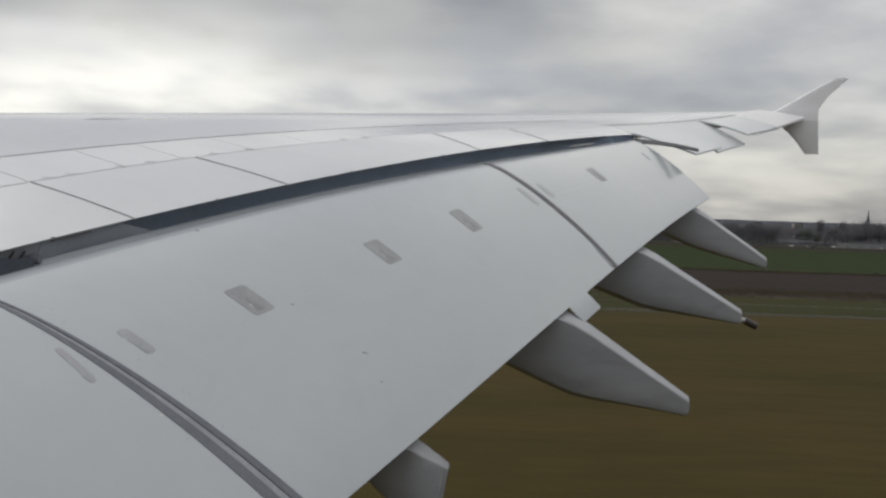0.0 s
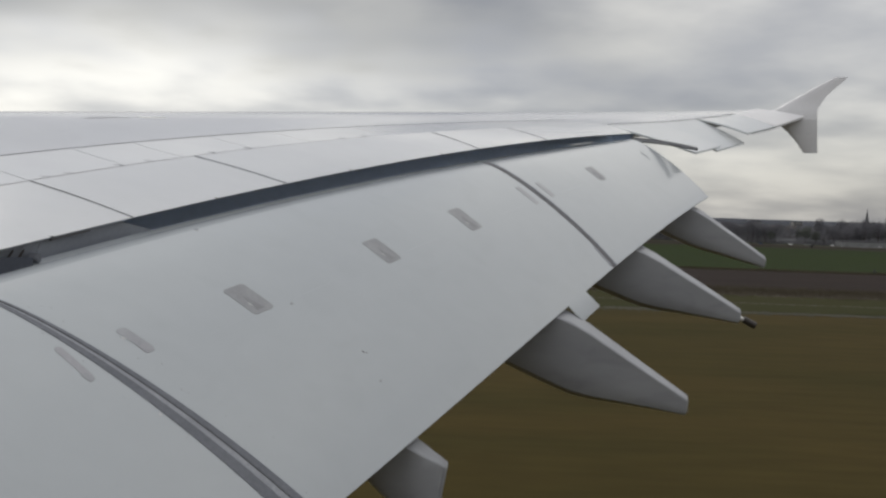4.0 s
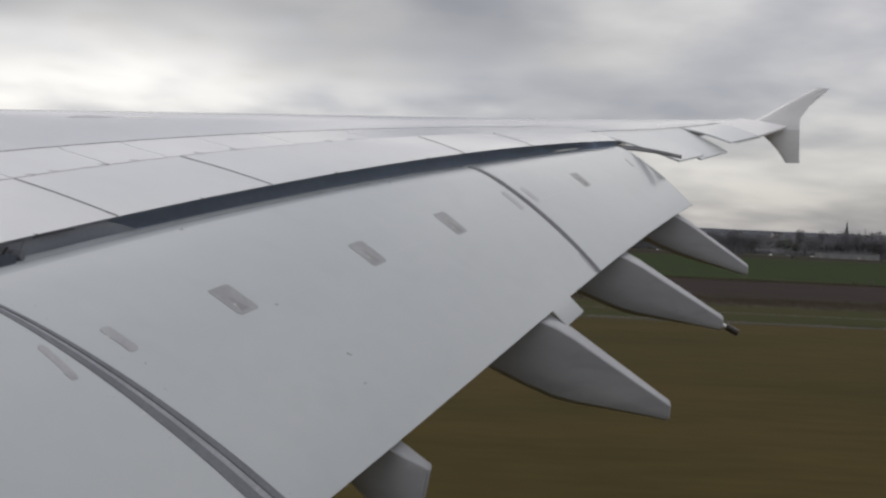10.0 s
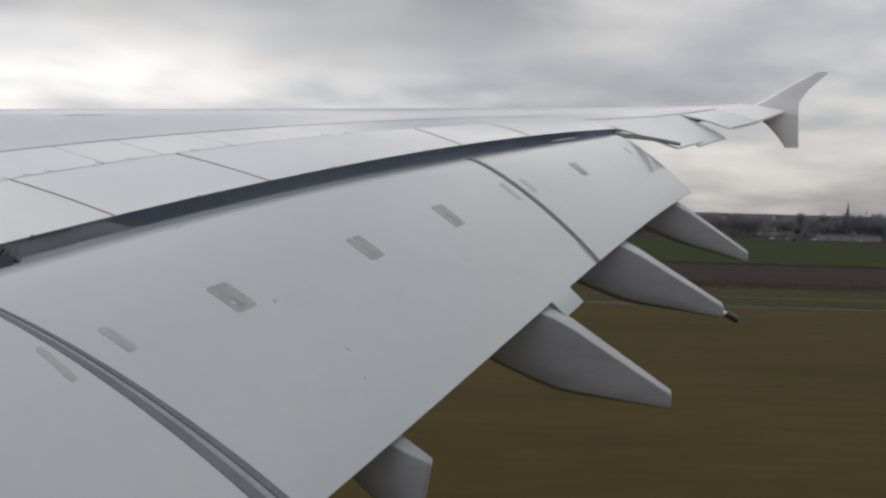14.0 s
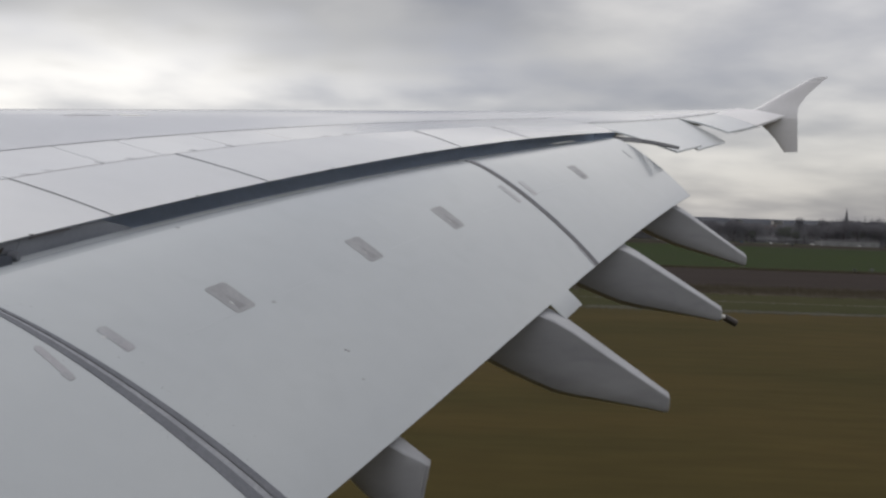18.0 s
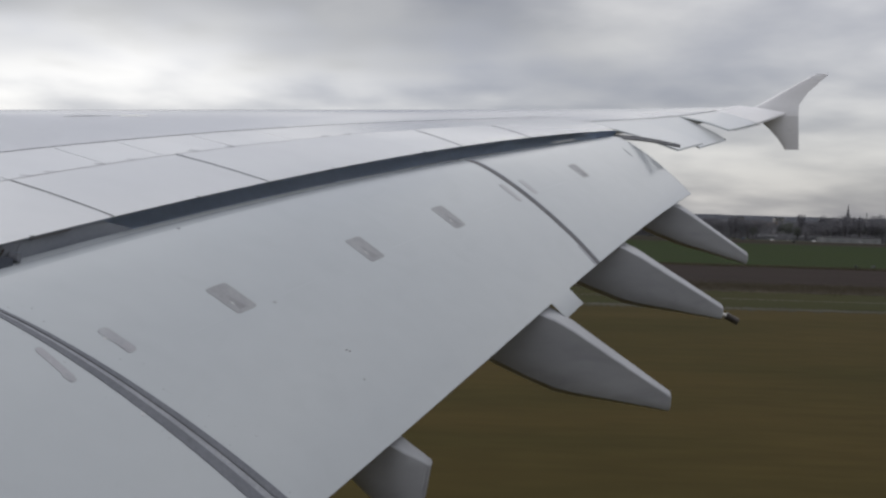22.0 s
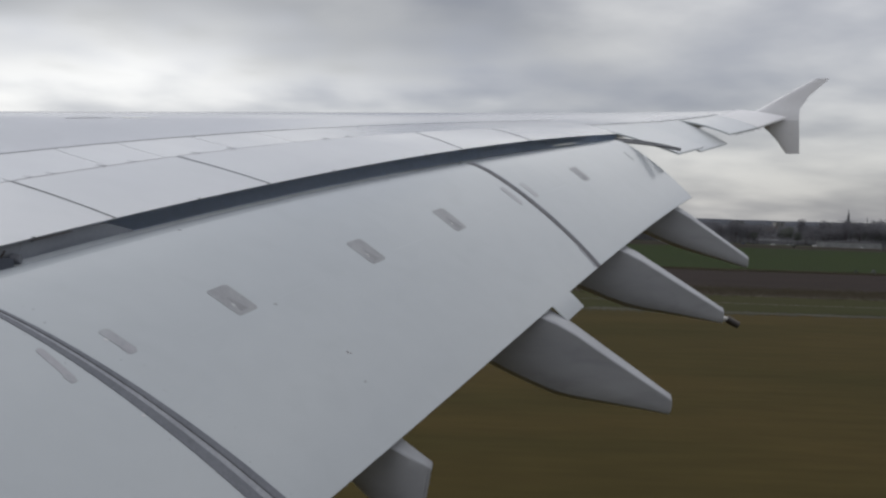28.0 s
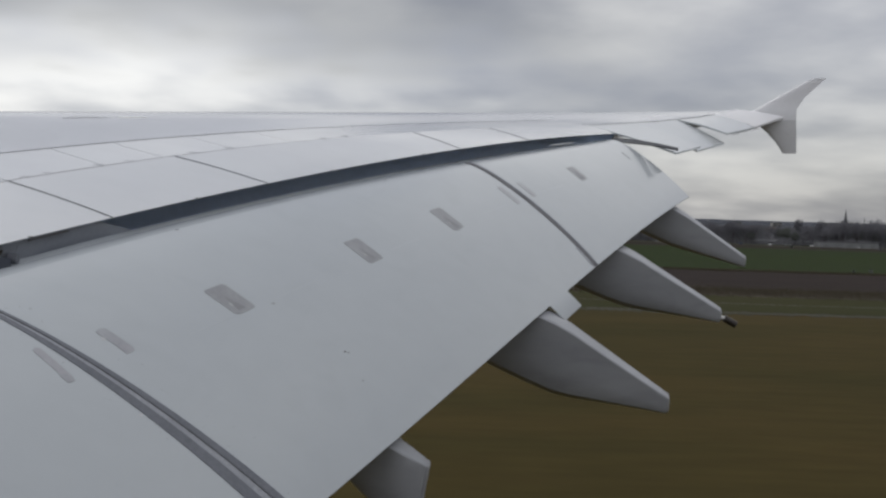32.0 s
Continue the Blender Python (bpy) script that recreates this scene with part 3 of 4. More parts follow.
flap_strip("seal", between(-0.07), between(0.40), 0.008, SEAL, flap_in, label="dark rubber seal along the flap's edge")
flap_strip("seal_channel", between(0.40), between(0.695), 0.0, SEAL_PALE, flap_mid, label="paler metal channel between the seals")
# dark strip painted for the thin shadow at the seal's lip
flap_strip("lip_shadow", between(0.695), between(0.735), 0.009, LIP_SHADOW, flap_mid)
flap_strip("seal", between(0.735), between(1.04), 0.008, SEAL, flap_mid, label="dark rubber seal along the flap's edge")
flap_strip("seal", lambda s: outer_seam(s) - 0.07, lambda s: outer_seam(s) + 0.02, 0.008, JOINT, flap_mid)
flap_strip("seam_step", lambda s: outer_seam(s) - 0.13, lambda s: outer_seam(s) - 0.075, 0.006, SEAL_PALE, flap_mid, 0.85, 0.99, 0.02, "pale end strip of the seam")
flap_strip("seal", lambda s: outer_seam(s) + 0.02, lambda s: outer_seam(s) + 0.08, 0.004, SEAL, flap_out)


def flap_patch(name, parent, span, width, s0, s1, mat, lean=-0.05, label="", rounded=0.0):
    def inset(s):
        k = min(s - s0, s1 - s) / (s1 - s0)
        return rounded * max(0.0, 1 - k / 0.09) ** 2

    return flap_strip(name, lambda s: span + lean * (s - s0) / 0.12 + inset(s), lambda s: span + width + lean * (s - s0) / 0.12 - inset(s), 0.004, mat, parent, s0, s1, 0.006, label)


for span, s0, s1, who in ((12.45, 0.323, 0.441, flap_mid), (14.71, 0.333, 0.46, flap_mid), (16.71, 0.32, 0.47, flap_mid), (21.38, 0.30, 0.455, flap_out)):
    flap_patch("patch", who, span, 0.29, s0, s1, PATCH, label="worn grey rectangular patch", rounded=0.03)
    mark = (s1 - s0) / 0.12
    flap_strip("worn_wedge", lambda s, a=span, b=s0, m=mark: a + 0.10 - 1.1 * (s - b - 0.045 * m) / m, lambda s, a=span, b=s0, m=mark: a + 0.11 + 0.5 * (s - b - 0.045 * m) / m, 0.0055, WORN, who, s0 + 0.045 * mark, s1 - 0.012, 0.004, "darker worn wedge")
    flap_patch("scrape", who, span + 0.045, 0.022, s0 + 0.072 * mark, s1 - 0.016, SCRAPE, 0.03, "pale scraped mark", 0.01)
for span, w, s0, s1, who in ((11.15, 0.11, 0.32, 0.414, flap_mid), (10.585, 0.07, 0.304, 0.425, flap_in), (18.76, 0.13, 0.306, 0.456, flap_mid), (19.38, 0.14, 0.314, 0.445, flap_out)):
    flap_patch("faint_patch", who, span, w, s0, s1, PATCH_FAINT if w > 0.1 else PATCH_PINK, -0.06 if w > 0.1 else -0.14, "faint grey smeared mark", 0.03)
    flap_patch("smear_end", who, span + (-0.05 if w > 0.1 else -0.13) * (s1 - s0) / 0.12, w * 0.9, s1 - 0.026, s1 + 0.004, PATCH_FAINT if w < 0.1 else PATCH_PINK, -0.06, "darker end of the mark", 0.03)
for span, s, r in ((12.93, 0.70, 0.013), (12.95, 0.708, 0.009), (12.72, 0.806, 0.012), (12.9, 0.453, 0.016), (13.33, 0.053, 0.013), (17.0, 0.052, 0.012), (11.12, 0.352, 0.016), (10.53, 0.58, 0.014)):
    flap_strip("chip", lambda s_, a=span, b=r: a - b, lambda s_, a=span, b=r: a + b, 0.004, STEEL_DARK if s > 0.69 and s < 0.71 or s < 0.06 else PATCH if span > 11.3 else SCRAPE, flap_mid if span > 10.7 else flap_in, s - r * 0.25, s + r * 0.25, 0.006)

# specks of grime beside the inner seam, and one dark stroke near the outer end
grime = random.Random(17)
for i in range(15):
    s0 = grime.uniform(0.12, 0.97)
    span, r = inner_seam(s0) + 0.05 + abs(grime.gauss(0, 0.13)), grime.uniform(0.0018, 0.0045)
    flap_strip("speck", lambda s_, a=span, b=r: a - b, lambda s_, a=span, b=r: a + b, 0.003, PATCH_FAINT, flap_mid, s0 - r * 0.3, s0 + r * 0.3, 0.005)
for i in range(9):
    s0 = grime.uniform(0.25, 0.7)
    span, r = inner_edge(s0) - 0.04 - abs(grime.gauss(0, 0.08)), grime.uniform(0.0018, 0.004)
    flap_strip("speck", lambda s_, a=span, b=r: a - b, lambda s_, a=span, b=r: a + b, 0.003, PATCH_FAINT, flap_in, s0 - r * 0.3, s0 + r * 0.3, 0.005)
flap_patch("stroke", flap_out, 24.27, 0.035, 0.26, 0.38, SEAL, -0.08, "thin dark stroke on the flap skin")

# the noses of the flaps, a band tinted slightly darker for the shade beside the gap
for who, lo, hi in ((flap_in, 4.0, 10.8), (flap_mid, 11.0, 19.05), (flap_out, 19.35, 24.9)):
    rings = []
    for i in range(31):
        span = lo + (hi - lo) * i / 30
        rings.append([flap_at(span, s, o) for s, o in ((0.004, 0.003), (0.012, 0.003), (0.02, 0.003), (0.03, 0.002), (0.04, 0.001), (0.05, -0.001))] + [flap_at(span, s, -0.006) for s in (0.05, 0.04, 0.03, 0.02, 0.012, 0.004)])
    part("nose_band", loft("nose_band", rings, NOSE_SHADE, sharp=40), who, "flap nose band tinted darker for the gap's shade")

# faint spanwise skin joint through the patches
for lo, hi, who in ((11.75, 12.38, flap_mid), (13.0, 13.7, flap_mid), (15.2, 15.9, flap_mid), (17.6, 18.4, flap_mid), (19.45, 20.6, flap_out)):
    rings = []
    for i in range(13):
        span = lo + (hi - lo) * i / 12
        rings.append([flap_at(span, 0.4355, 0.001), flap_at(span, 0.4412, 0.001), flap_at(span, 0.4412, -0.004), flap_at(span, 0.4355, -0.004)])
    part("skin_joint", loft("skin_joint", rings, FAINT_LINE, sharp=30), who)

# tab that sticks out of the middle flap's tail
ta, tb = 16.83, 17.53
q = [flap_tail(ta), flap_tail(tb)]
aft = (flap_at(17.1, 1.0) - flap_at(17.1, 0.9)).normalized()
g = [[p + aft * (t * 0.36 - 0.2) for t in (0, 0.5, 1)] for p in (q[0], q[0].lerp(q[1], 0.5), q[1])]
for r in g:
    r[2] = r[0] + aft * 0.56
part("tail_tab", slab("tail_tab", g, 0.03, FLAP_PAINT), flap_mid, "small square tab on the trailing edge")


# flap track fairings
def canoe(d, stations, rake):
    """Flat sloping top edges, flat sides that lean in downwards, and a rounded keel."""
    rings = []
    for k, (x, top, low, half) in enumerate(stations):
        cut = min(0.06 + 0.28 * half, 0.29 * (top - low))
        half_ring = [(w, top - v) for w, v in ((0, 0.0), (0.08, 0.0), (0.16, 0.012), (0.9, cut * 0.82), (0.965, cut * 0.92), (1.0, cut + 0.01))]
        half_ring += [(w, top - cut - (top - cut - low) * v) for w, v in ((0.948, 0.2), (0.888, 0.42), (0.832, 0.62), (0.765, 0.79), (0.62, 0.925), (0.36, 0.985))]
        back = rake if k >= len(stations) - 3 else 0.0
        points = half_ring + [(0.0, low)] + [(-w, v) for w, v in half_ring[:0:-1]]
        rings.append([Vector((x - back * (top - v), d + half * w, v)) for w, v in points])
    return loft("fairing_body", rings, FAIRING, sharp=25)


def fairing(d, x0, z0, x1, z1, low, end, half, label, rake=0.06):
    """A canoe fairing at distance d: its ridge from (x0, z0) at the flap's tail to (x1, z1); low gives depths below the ridge there and at the end."""
    st = []
    for i in range(15):
        t = -1.5 + 2.5 * i / 14
        x = x0 + (x1 - x0) * t
        z = z0 + (z1 - z0) * (t if t > 0 else t * 0.55)
        k = max(0.0, t)
        depth = low + (end - low) * k ** 0.97 if t > 0 else low * (1 - 0.12 * t * t)
        st.append((x, z, z - depth, half * (1 - 0.72 * k ** 1.3)))
    x, z, b, h = st[-1]
    st += [(x + 0.03, z - 0.02, b + 0.02, h * 0.9), (x + 0.045, z - 0.05, b + 0.05, h * 0.6)]
    return part("flap_track_fairing", canoe(d, st, rake), airliner, label)


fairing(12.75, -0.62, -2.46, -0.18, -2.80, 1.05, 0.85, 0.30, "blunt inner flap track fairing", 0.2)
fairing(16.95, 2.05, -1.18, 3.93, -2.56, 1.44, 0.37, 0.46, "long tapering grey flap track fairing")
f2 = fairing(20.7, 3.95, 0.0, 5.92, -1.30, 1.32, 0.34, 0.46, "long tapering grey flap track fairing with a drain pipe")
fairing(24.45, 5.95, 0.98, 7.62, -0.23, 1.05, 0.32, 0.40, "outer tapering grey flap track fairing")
part("drain_pipe", tube("drain_pipe", (5.88, 20.7, -1.50), (6.05, 20.7, -1.56), 0.05, 0.045, WHITE), f2, "short pale pipe")
part("nozzle", tube("nozzle", (6.03, 20.7, -1.55), (6.28, 20.7, -1.69), 0.075, 0.075, DARK, 12), f2, "black nozzle")


# ailerons, at slightly different droop
def aileron(lo, hi, tail_lo, tail_hi, label):
    g = []
    for i in range(7):
        t = i / 6
        a = hinge(lo + (hi - lo) * t) + Vector((0.03, 0, 0.0))
        b = Vector(tail_lo).lerp(Vector(tail_hi), t)
        g.append([a + (b - a) * (j / 6) + Vector((0, 0, 0.05 * math.sin(math.pi * j / 6))) for j in range(7)])
    return part("aileron", slab("aileron", g, 0.05, FLAP_PAINT), airliner, label)


aileron(25.55, 27.98, (6.18, 25.5, 2.44), (7.5, 28.0, 2.86), "inner aileron, drooped")
aileron(28.02, 30.98, (7.40, 28.0, 2.74), (9.05, 31.0, 3.28), "middle aileron, drooped further")
aileron(31.02, 34.0, (9.14, 31.0, 3.58), (10.99, 34.0, 4.15), "outer aileron, slightly drooped")
part("aileron_joint", ribbon("aileron_joint", hinge, 0.045, 0.02, JOINT, 25.5, 34, 20), airliner)
# plate that closes the flap bay at its outer end
rings = []
for t in (0, 0.15, 0.3, 0.45, 0.6, 0.75, 0.9, 1):
    x, z, k = 4.46 + 1.72 * t, 2.79 - 0.27 * t + 0.04 * math.sin(math.pi * t), 0.07 * (1 - 0.6 * t)
    rings.append([Vector((x, 25.25, z)), Vector((x, 25.36, z)), Vector((x, 25.36, z - k)), Vector((x, 25.25, z - k))])
plate = part("bay_end_plate", loft("bay_end_plate", rings, END_PLATE, sharp=30), airliner, "narrow fixed plate at the end of the flap bay")
part("plate_edge", loft("plate_edge", [[r[0] + Vector((0, -0.006, 0.022)), r[1] + Vector((0, 0.006, 0.022)), r[1] + Vector((0, 0.006, 0)), r[0] + Vector((0, -0.006, 0))] for r in rings], JOINT, sharp=30), plate)
part("plate_edge", loft("plate_edge", [[r[3] + Vector((0, -0.006, 0)), r[2] + Vector((0, 0.006, 0)), r[2] + Vector((0, 0.006, -0.02)), r[3] + Vector((0, -0.006, -0.02))] for r in rings], JOINT, sharp=30), plate)
# wick dischargers on the outer tail
for i in range(9):
    p = Vector((9.4, 31.4, 3.62)).lerp(Vector((11.0, 34.0, 4.12)), i / 8)
    part("static_wick", tube("static_wick", p, p + Vector((0.13, 0, -0.03)), 0.012, 0.006, JOINT, 5), airliner)

# fixed tip and the fence
g = []
for i in range(6):
    t = i / 5
    d = 34.03 + 2.15 * t
    a = hinge(d)
    b = Vector((11.02 + 1.75 * t, d, 4.17 + 0.63 * t))
    g.append([a + (b - a) * (j / 6) + Vector((0, 0, 0.03 * math.sin(math.pi * j / 6))) for j in range(7)])
part("tip_panel", slab("tip_panel", g, 0.07, FENCE), airliner)


def blade(name, rows, label):
    """A thin aerofoil blade through rows of (leading x, trailing x, z, y)."""
    rings = []
    for x0, x1, z, y in rows:
        c = x1 - x0
        up, low = [], []
        for j in range(13):
            s = j / 12
            th = 0.045 * c * (1.9 * math.sqrt(s) * (1 - s) + 0.02)
            up.append(Vector((x0 + c * s, y - th, z)))
            low.append(Vector((x0 + c * s, y + th, z)))
        rings.append(up + low[::-1])
    return part(name, loft(name, rings, FENCE, sharp=50), airliner, label)


tip_rows = []
for u0, u1, v, y in ((661, 684, 296, 36.75), (640, 672, 286, 36.7), (598, 646, 263, 36.6), (560, 631, 242, 36.45), (536, 630, 232, 36.35), (548, 630, 222, 36.3)):
    tip_rows.append((y * u0 / 1720.3, y * u1 / 1720.3, y * v / 1720.3, y))
upper = blade("upper_fence", tip_rows, "upward swept tip fence")
# bright strip that stands in for the highlight along the leading edge
rings = []
for x0, x1, z, y in tip_rows[:-1]:
    c = x1 - x0
    ring = [Vector((x0 + c * k, y - 0.05 * c * (1.9 * math.sqrt(k) * (1 - k) + 0.03), z)) for k in (0.07, 0.035, 0.01)]
    rings.append(ring + [Vector((x0 - 0.012, y, z))] + [Vector((p.x, 2 * y - p.y, z)) for p in ring[::-1]])
part("leading_edge", loft("leading_edge", rings, EDGE_HIGHLIGHT, sharp=60), upper, "bright strip for the highlight on the leading edge")
low_rows = []
for u0, u1, v, y in ((548, 630, 222, 36.3), (564, 630, 212, 36.3), (578, 630, 200, 36.3), (592, 630, 184, 36.32), (606, 630, 163, 36.35)):
    low_rows.append((y * u0 / 1720.3, y * u1 / 1720.3, y * v / 1720.3, y))
blade("lower_fence", low_rows, "downward swept tip fence")

# fuselage side that the wing grows from
rings = []
for i in range(25):
    x = -30 + 2.5 * i
    rings.append([Vector((x, -3.95 + 3.57 * math.cos(a), -0.6 + 4.1 * math.sin(a))) for a in [2 * math.pi * j / 48 for j in range(48)]])
part("fuselage", loft("fuselage", rings, FUSELAGE), airliner, "pale grey rounded fuselage side")


# ---- the land: ground, fields, roads ----
def sheet(name, x0, x1, y0, y1, z, mat, label, category, kind="structure", n=40, wave=0.0, seed=0, rag=0.0):
    """A field with slightly uneven borders; rag is how far its edges zigzag within the camera's view, so that borders
    look soft from there.
    """
    rnd = random.Random(seed)
    ph = [rnd.uniform(0, 6) for _ in range(4)]
    xs = [x0 + (x1 - x0) * i / n for i in range(n + 1)]
    if rag:
        lo, hi = max(x0, 0.16 * y1 - 60), min(x1, 0.5 * y1 + 30)
        xs = [x for x in xs if x < lo or x > hi] + [lo + 0.3 * i for i in range(int((hi - lo) / 0.3))]
        xs.sort()
    verts, faces = [], []
    for x in xs:
        w0 = wave * (math.sin(x / 61 + ph[0]) + 0.6 * math.sin(x / 23 + ph[1]))
        w1 = wave * (math.sin(x / 57 + ph[2]) + 0.6 * math.sin(x / 19 + ph[3]))
        if rag:
            w0, w1 = w0 + rnd.gauss(0, rag), w1 + rnd.gauss(0, rag)
        verts += [(x, y0 + w0, z), (x, y1 + w1, z)]
    for i in range(len(xs) - 1):
        faces.append((2 * i, 2 * i + 2, 2 * i + 3, 2 * i + 1))
    return tagged(new(name, mesh_of(name, verts, faces, mat)), label, category, "", kind)


def ground_sheet():
    n = 60
    xs = [-9000 + 18000 * i / n for i in range(n + 1)]
    ys = [-6000 + 15000 * i / n for i in range(n + 1)]
    verts = [(x, y, -0.06) for y in ys for x in xs]
    faces = [(j * (n + 1) + i, j * (n + 1) + i + 1, (j + 1) * (n + 1) + i + 1, (j + 1) * (n + 1) + i) for j in range(n) for i in range(n)]
    return tagged(new("ground", mesh_of("ground", verts, faces, MEADOW)), "flat meadow land reaching the horizon", "ground", "", "structure")


ground_sheet()
sheet("field_olive", -900, 560, -300, 227, 0.0, OLIVE, "rough olive brown grass beside the airfield", "field", wave=1.0, seed=1, rag=1.6)
sheet("track_near", -900, 560, 228, 231.5, 0.03, TRACK, "narrow pale gravel track", "track", wave=0.25, seed=2, rag=1.0)
sheet("verge_green", -900, 560, 232, 283, 0.01, VERGE, "green grass strip along the track", "verge", wave=0.8, seed=3, rag=3.0)
sheet("track_middle", -900, 560, 254, 256.2, 0.05, TRACK, "thin pale farm track", "track", wave=0.25, seed=4, rag=0.8)
sheet("field_soil", -900, 560, 312, 420, 0.0, SOIL, "dark brown ploughed field", "field", wave=1.2, seed=5, rag=5.0)
sheet("field_green", -1000, 570, 424, 770, 0.005, GREEN, "dark green winter crop field", "field", wave=1.5, seed=6, rag=6.0)
sheet("field_far_soil", -1000, 590, 778, 860, 0.0, SOIL, "dark ploughed strip before the trees", "field", wave=2.5, seed=7, rag=8.0)
sheet("field_far_green", 200, 590, 985, 1060, 0.0, GREEN, "green field before the village", "field", wave=2.5, seed=8)


def reeds(name, x0, x1, y, width, tall, count, mat, label, seed):
    """A ditch bank of upright dry stems, as clumps of thin leaning blades."""
    rnd = random.Random(seed)
    verts, faces = [], []
    for _ in range(count):
        x, yy = rnd.uniform(x0, x1), y + rnd.gauss(0, width / 3)
        h = tall * rnd.uniform(0.5, 1.1)
        for _ in range(3):
            a = rnd.uniform(0, math.pi)
            dx, dy, lx, ly = 0.07 * math.cos(a), 0.07 * math.sin(a), rnd.uniform(-0.4, 0.4), rnd.uniform(-0.4, 0.4)
            k = len(verts)
            verts += [(x - dx, yy - dy, -0.05), (x + dx, yy + dy, -0.05), (x + lx, yy + ly, h)]
            faces.append((k, k + 1, k + 2))
    return tagged(new(name, mesh_of(name, verts, faces, mat)), label, "reeds", "", "stuff")


sheet("ditch_bank", -700, 560, 282, 313, 0.02, REED, "reddish brown dry reed bank", "bank", wave=0.9, seed=9, rag=4.0)
reeds("reed_bank", 20, 200, 298, 26, 0.8, 14000, REED_STEM, "dry reddish brown reeds along a ditch", 11)
reeds("hedge_grass", 40, 250, 422, 12, 0.8, 7000, REED_STEM, "dry tall grass between two fields", 12)

# tractor lines in the crop
for i in range(9):
    y = 450 + 34 * i
    for o in (-0.9, 0.9):
        sheet("tractor_line", 40, 0.5 * y + 40, y + o * 2 - 0.35, y + o * 2 + 0.35, 0.02, SOIL, "thin bare tractor line in the crop", "tractor line", n=30, wave=0.5, seed=60 + i)

# the motorway and its junction, which the aircraft has passed and left behind
def along(pts, n):
    """Points and left normals of a smooth line through pts."""
    ps = [Vector((*p, 0)) for p in pts]
    ps = [2 * ps[0] - ps[1]] + ps + [2 * ps[-1] - ps[-2]]
    out = []
    for k in range(1, len(ps) - 2):
        for i in range(n):
            t = i / n
            a, b, c, d = ps[k - 1:k + 3]
            out.append(0.5 * (2 * b + (c - a) * t + (2 * a - 5 * b + 4 * c - d) * t * t + (3 * b - a - 3 * c + d) * t ** 3))
    out.append(ps[-2])
    res = []
    for i, p in enumerate(out):
        t = (out[min(i + 1, len(out) - 1)] - out[max(i - 1, 0)]).normalized()
        res.append((p, Vector((-t.y, t.x, 0))))
    return res


def strip(name, pts, off, width, z, mat, label="", category="", parent=None, n=14):
    verts, faces = [], []
    for p, m in along(pts, n):
        for w in (off - width / 2, off + width / 2):
            q = p + m * w
            verts.append((q.x, q.y, z))
    for i in range(len(verts) // 2 - 1):
        faces.append((2 * i, 2 * i + 2, 2 * i + 3, 2 * i + 1))
    me = mesh_of(name, verts, faces, mat)
    return part(name, me, parent) if parent else tagged(new(name, me), label, category, "", "structure")


MOTORWAY = [(560, 392), (800, 398), (1080, 410), (1300, 470), (1520, 640), (1760, 900), (2100, 1240)]
motorway = strip("road", MOTORWAY, 0, 30, 0.05, ASPHALT, "grey motorway with two carriageways between the fields", "road")
strip("median", MOTORWAY, 0, 3, 0.09, MEADOW, parent=motorway)
for off in (-14.2, -2.2, 2.2, 14.2):
    strip("edge_line", MOTORWAY, off, 0.3, 0.085, LINE, parent=motorway)
SERVICE = [(600, 330), (900, 336), (1150, 345), (1330, 385), (1560, 470), (1900, 620)]
strip("service_road", SERVICE, 0, 6, 0.05, TRACK, "pale service road beside the motorway", "road")
LOOP = [(1110, 428), (1190, 470), (1245, 540), (1230, 610), (1165, 625), (1120, 580), (1150, 530), (1230, 520), (1330, 560), (1450, 660)]
loop_road = strip("slip_road", LOOP, 0, 9, 0.06, ASPHALT, "curling grey slip road of the junction", "road")
strip("edge_line", LOOP, 4.1, 0.25, 0.09, LINE, parent=loop_road)
strip("edge_line", LOOP, -4.1, 0.25, 0.09, LINE, parent=loop_road)
strip("slip_road", [(1020, 425), (1100, 480), (1120, 590), (1190, 680), (1320, 700), (1420, 640)], 0, 8, 0.055, ASPHALT, "outer grey slip road of the junction", "road")
strip("slip_road", [(1160, 545), (1185, 580), (1205, 560), (1190, 535), (1165, 540)], 0, 5, 0.05, TRACK, "pale gravel loop inside the junction", "road")
sheet("field_bright_green", 600, 1080, 430, 840, 0.0, GREEN, "broad dark green crop field beside the motorway", "field", wave=3.0, seed=41)
sheet("reed_strip", 600, 1240, 345, 374, 0.02, REED, "reddish brown reed strip along the motorway", "bank", wave=2.0, seed=42)
sheet("near_meadow", 600, 1300, 60, 325, 0.0, GREEN, "dark green meadow beside the service road", "field", wave=2.0, seed=43)
sheet("dark_soil", 1320, 1720, 150, 440, 0.0, SOIL, "dark brown ploughed field beside the service road", "field", wave=2.0, seed=44)


def guard_rail(y, x0, x1):
    rail = thing("guard_rail", pose(x0, y, 0.05), "galvanised steel guard rail beside the motorway", "guard rail", "guard rails of the road")
    bm = bmesh.new()
    for z0, z1, o in ((0.45, 0.55, 0.0), (0.55, 0.65, 0.05), (0.65, 0.75, 0.0)):
        box_bm(bm, 0, x1 - x0, o, o + 0.05, z0, z1)
    part("beam", from_bm("beam", bm, STEEL), rail)
    post = box("post", -0.05, 0.05, 0.06, 0.16, 0, 0.72, STEEL)
    for i in range(int((x1 - x0) / 8) + 1):
        part("post", post, rail).location = (i * 8, 0, 0)
    return rail


guard_rail(414.5, 620, 800)
guard_rail(381.0, 620, 800)


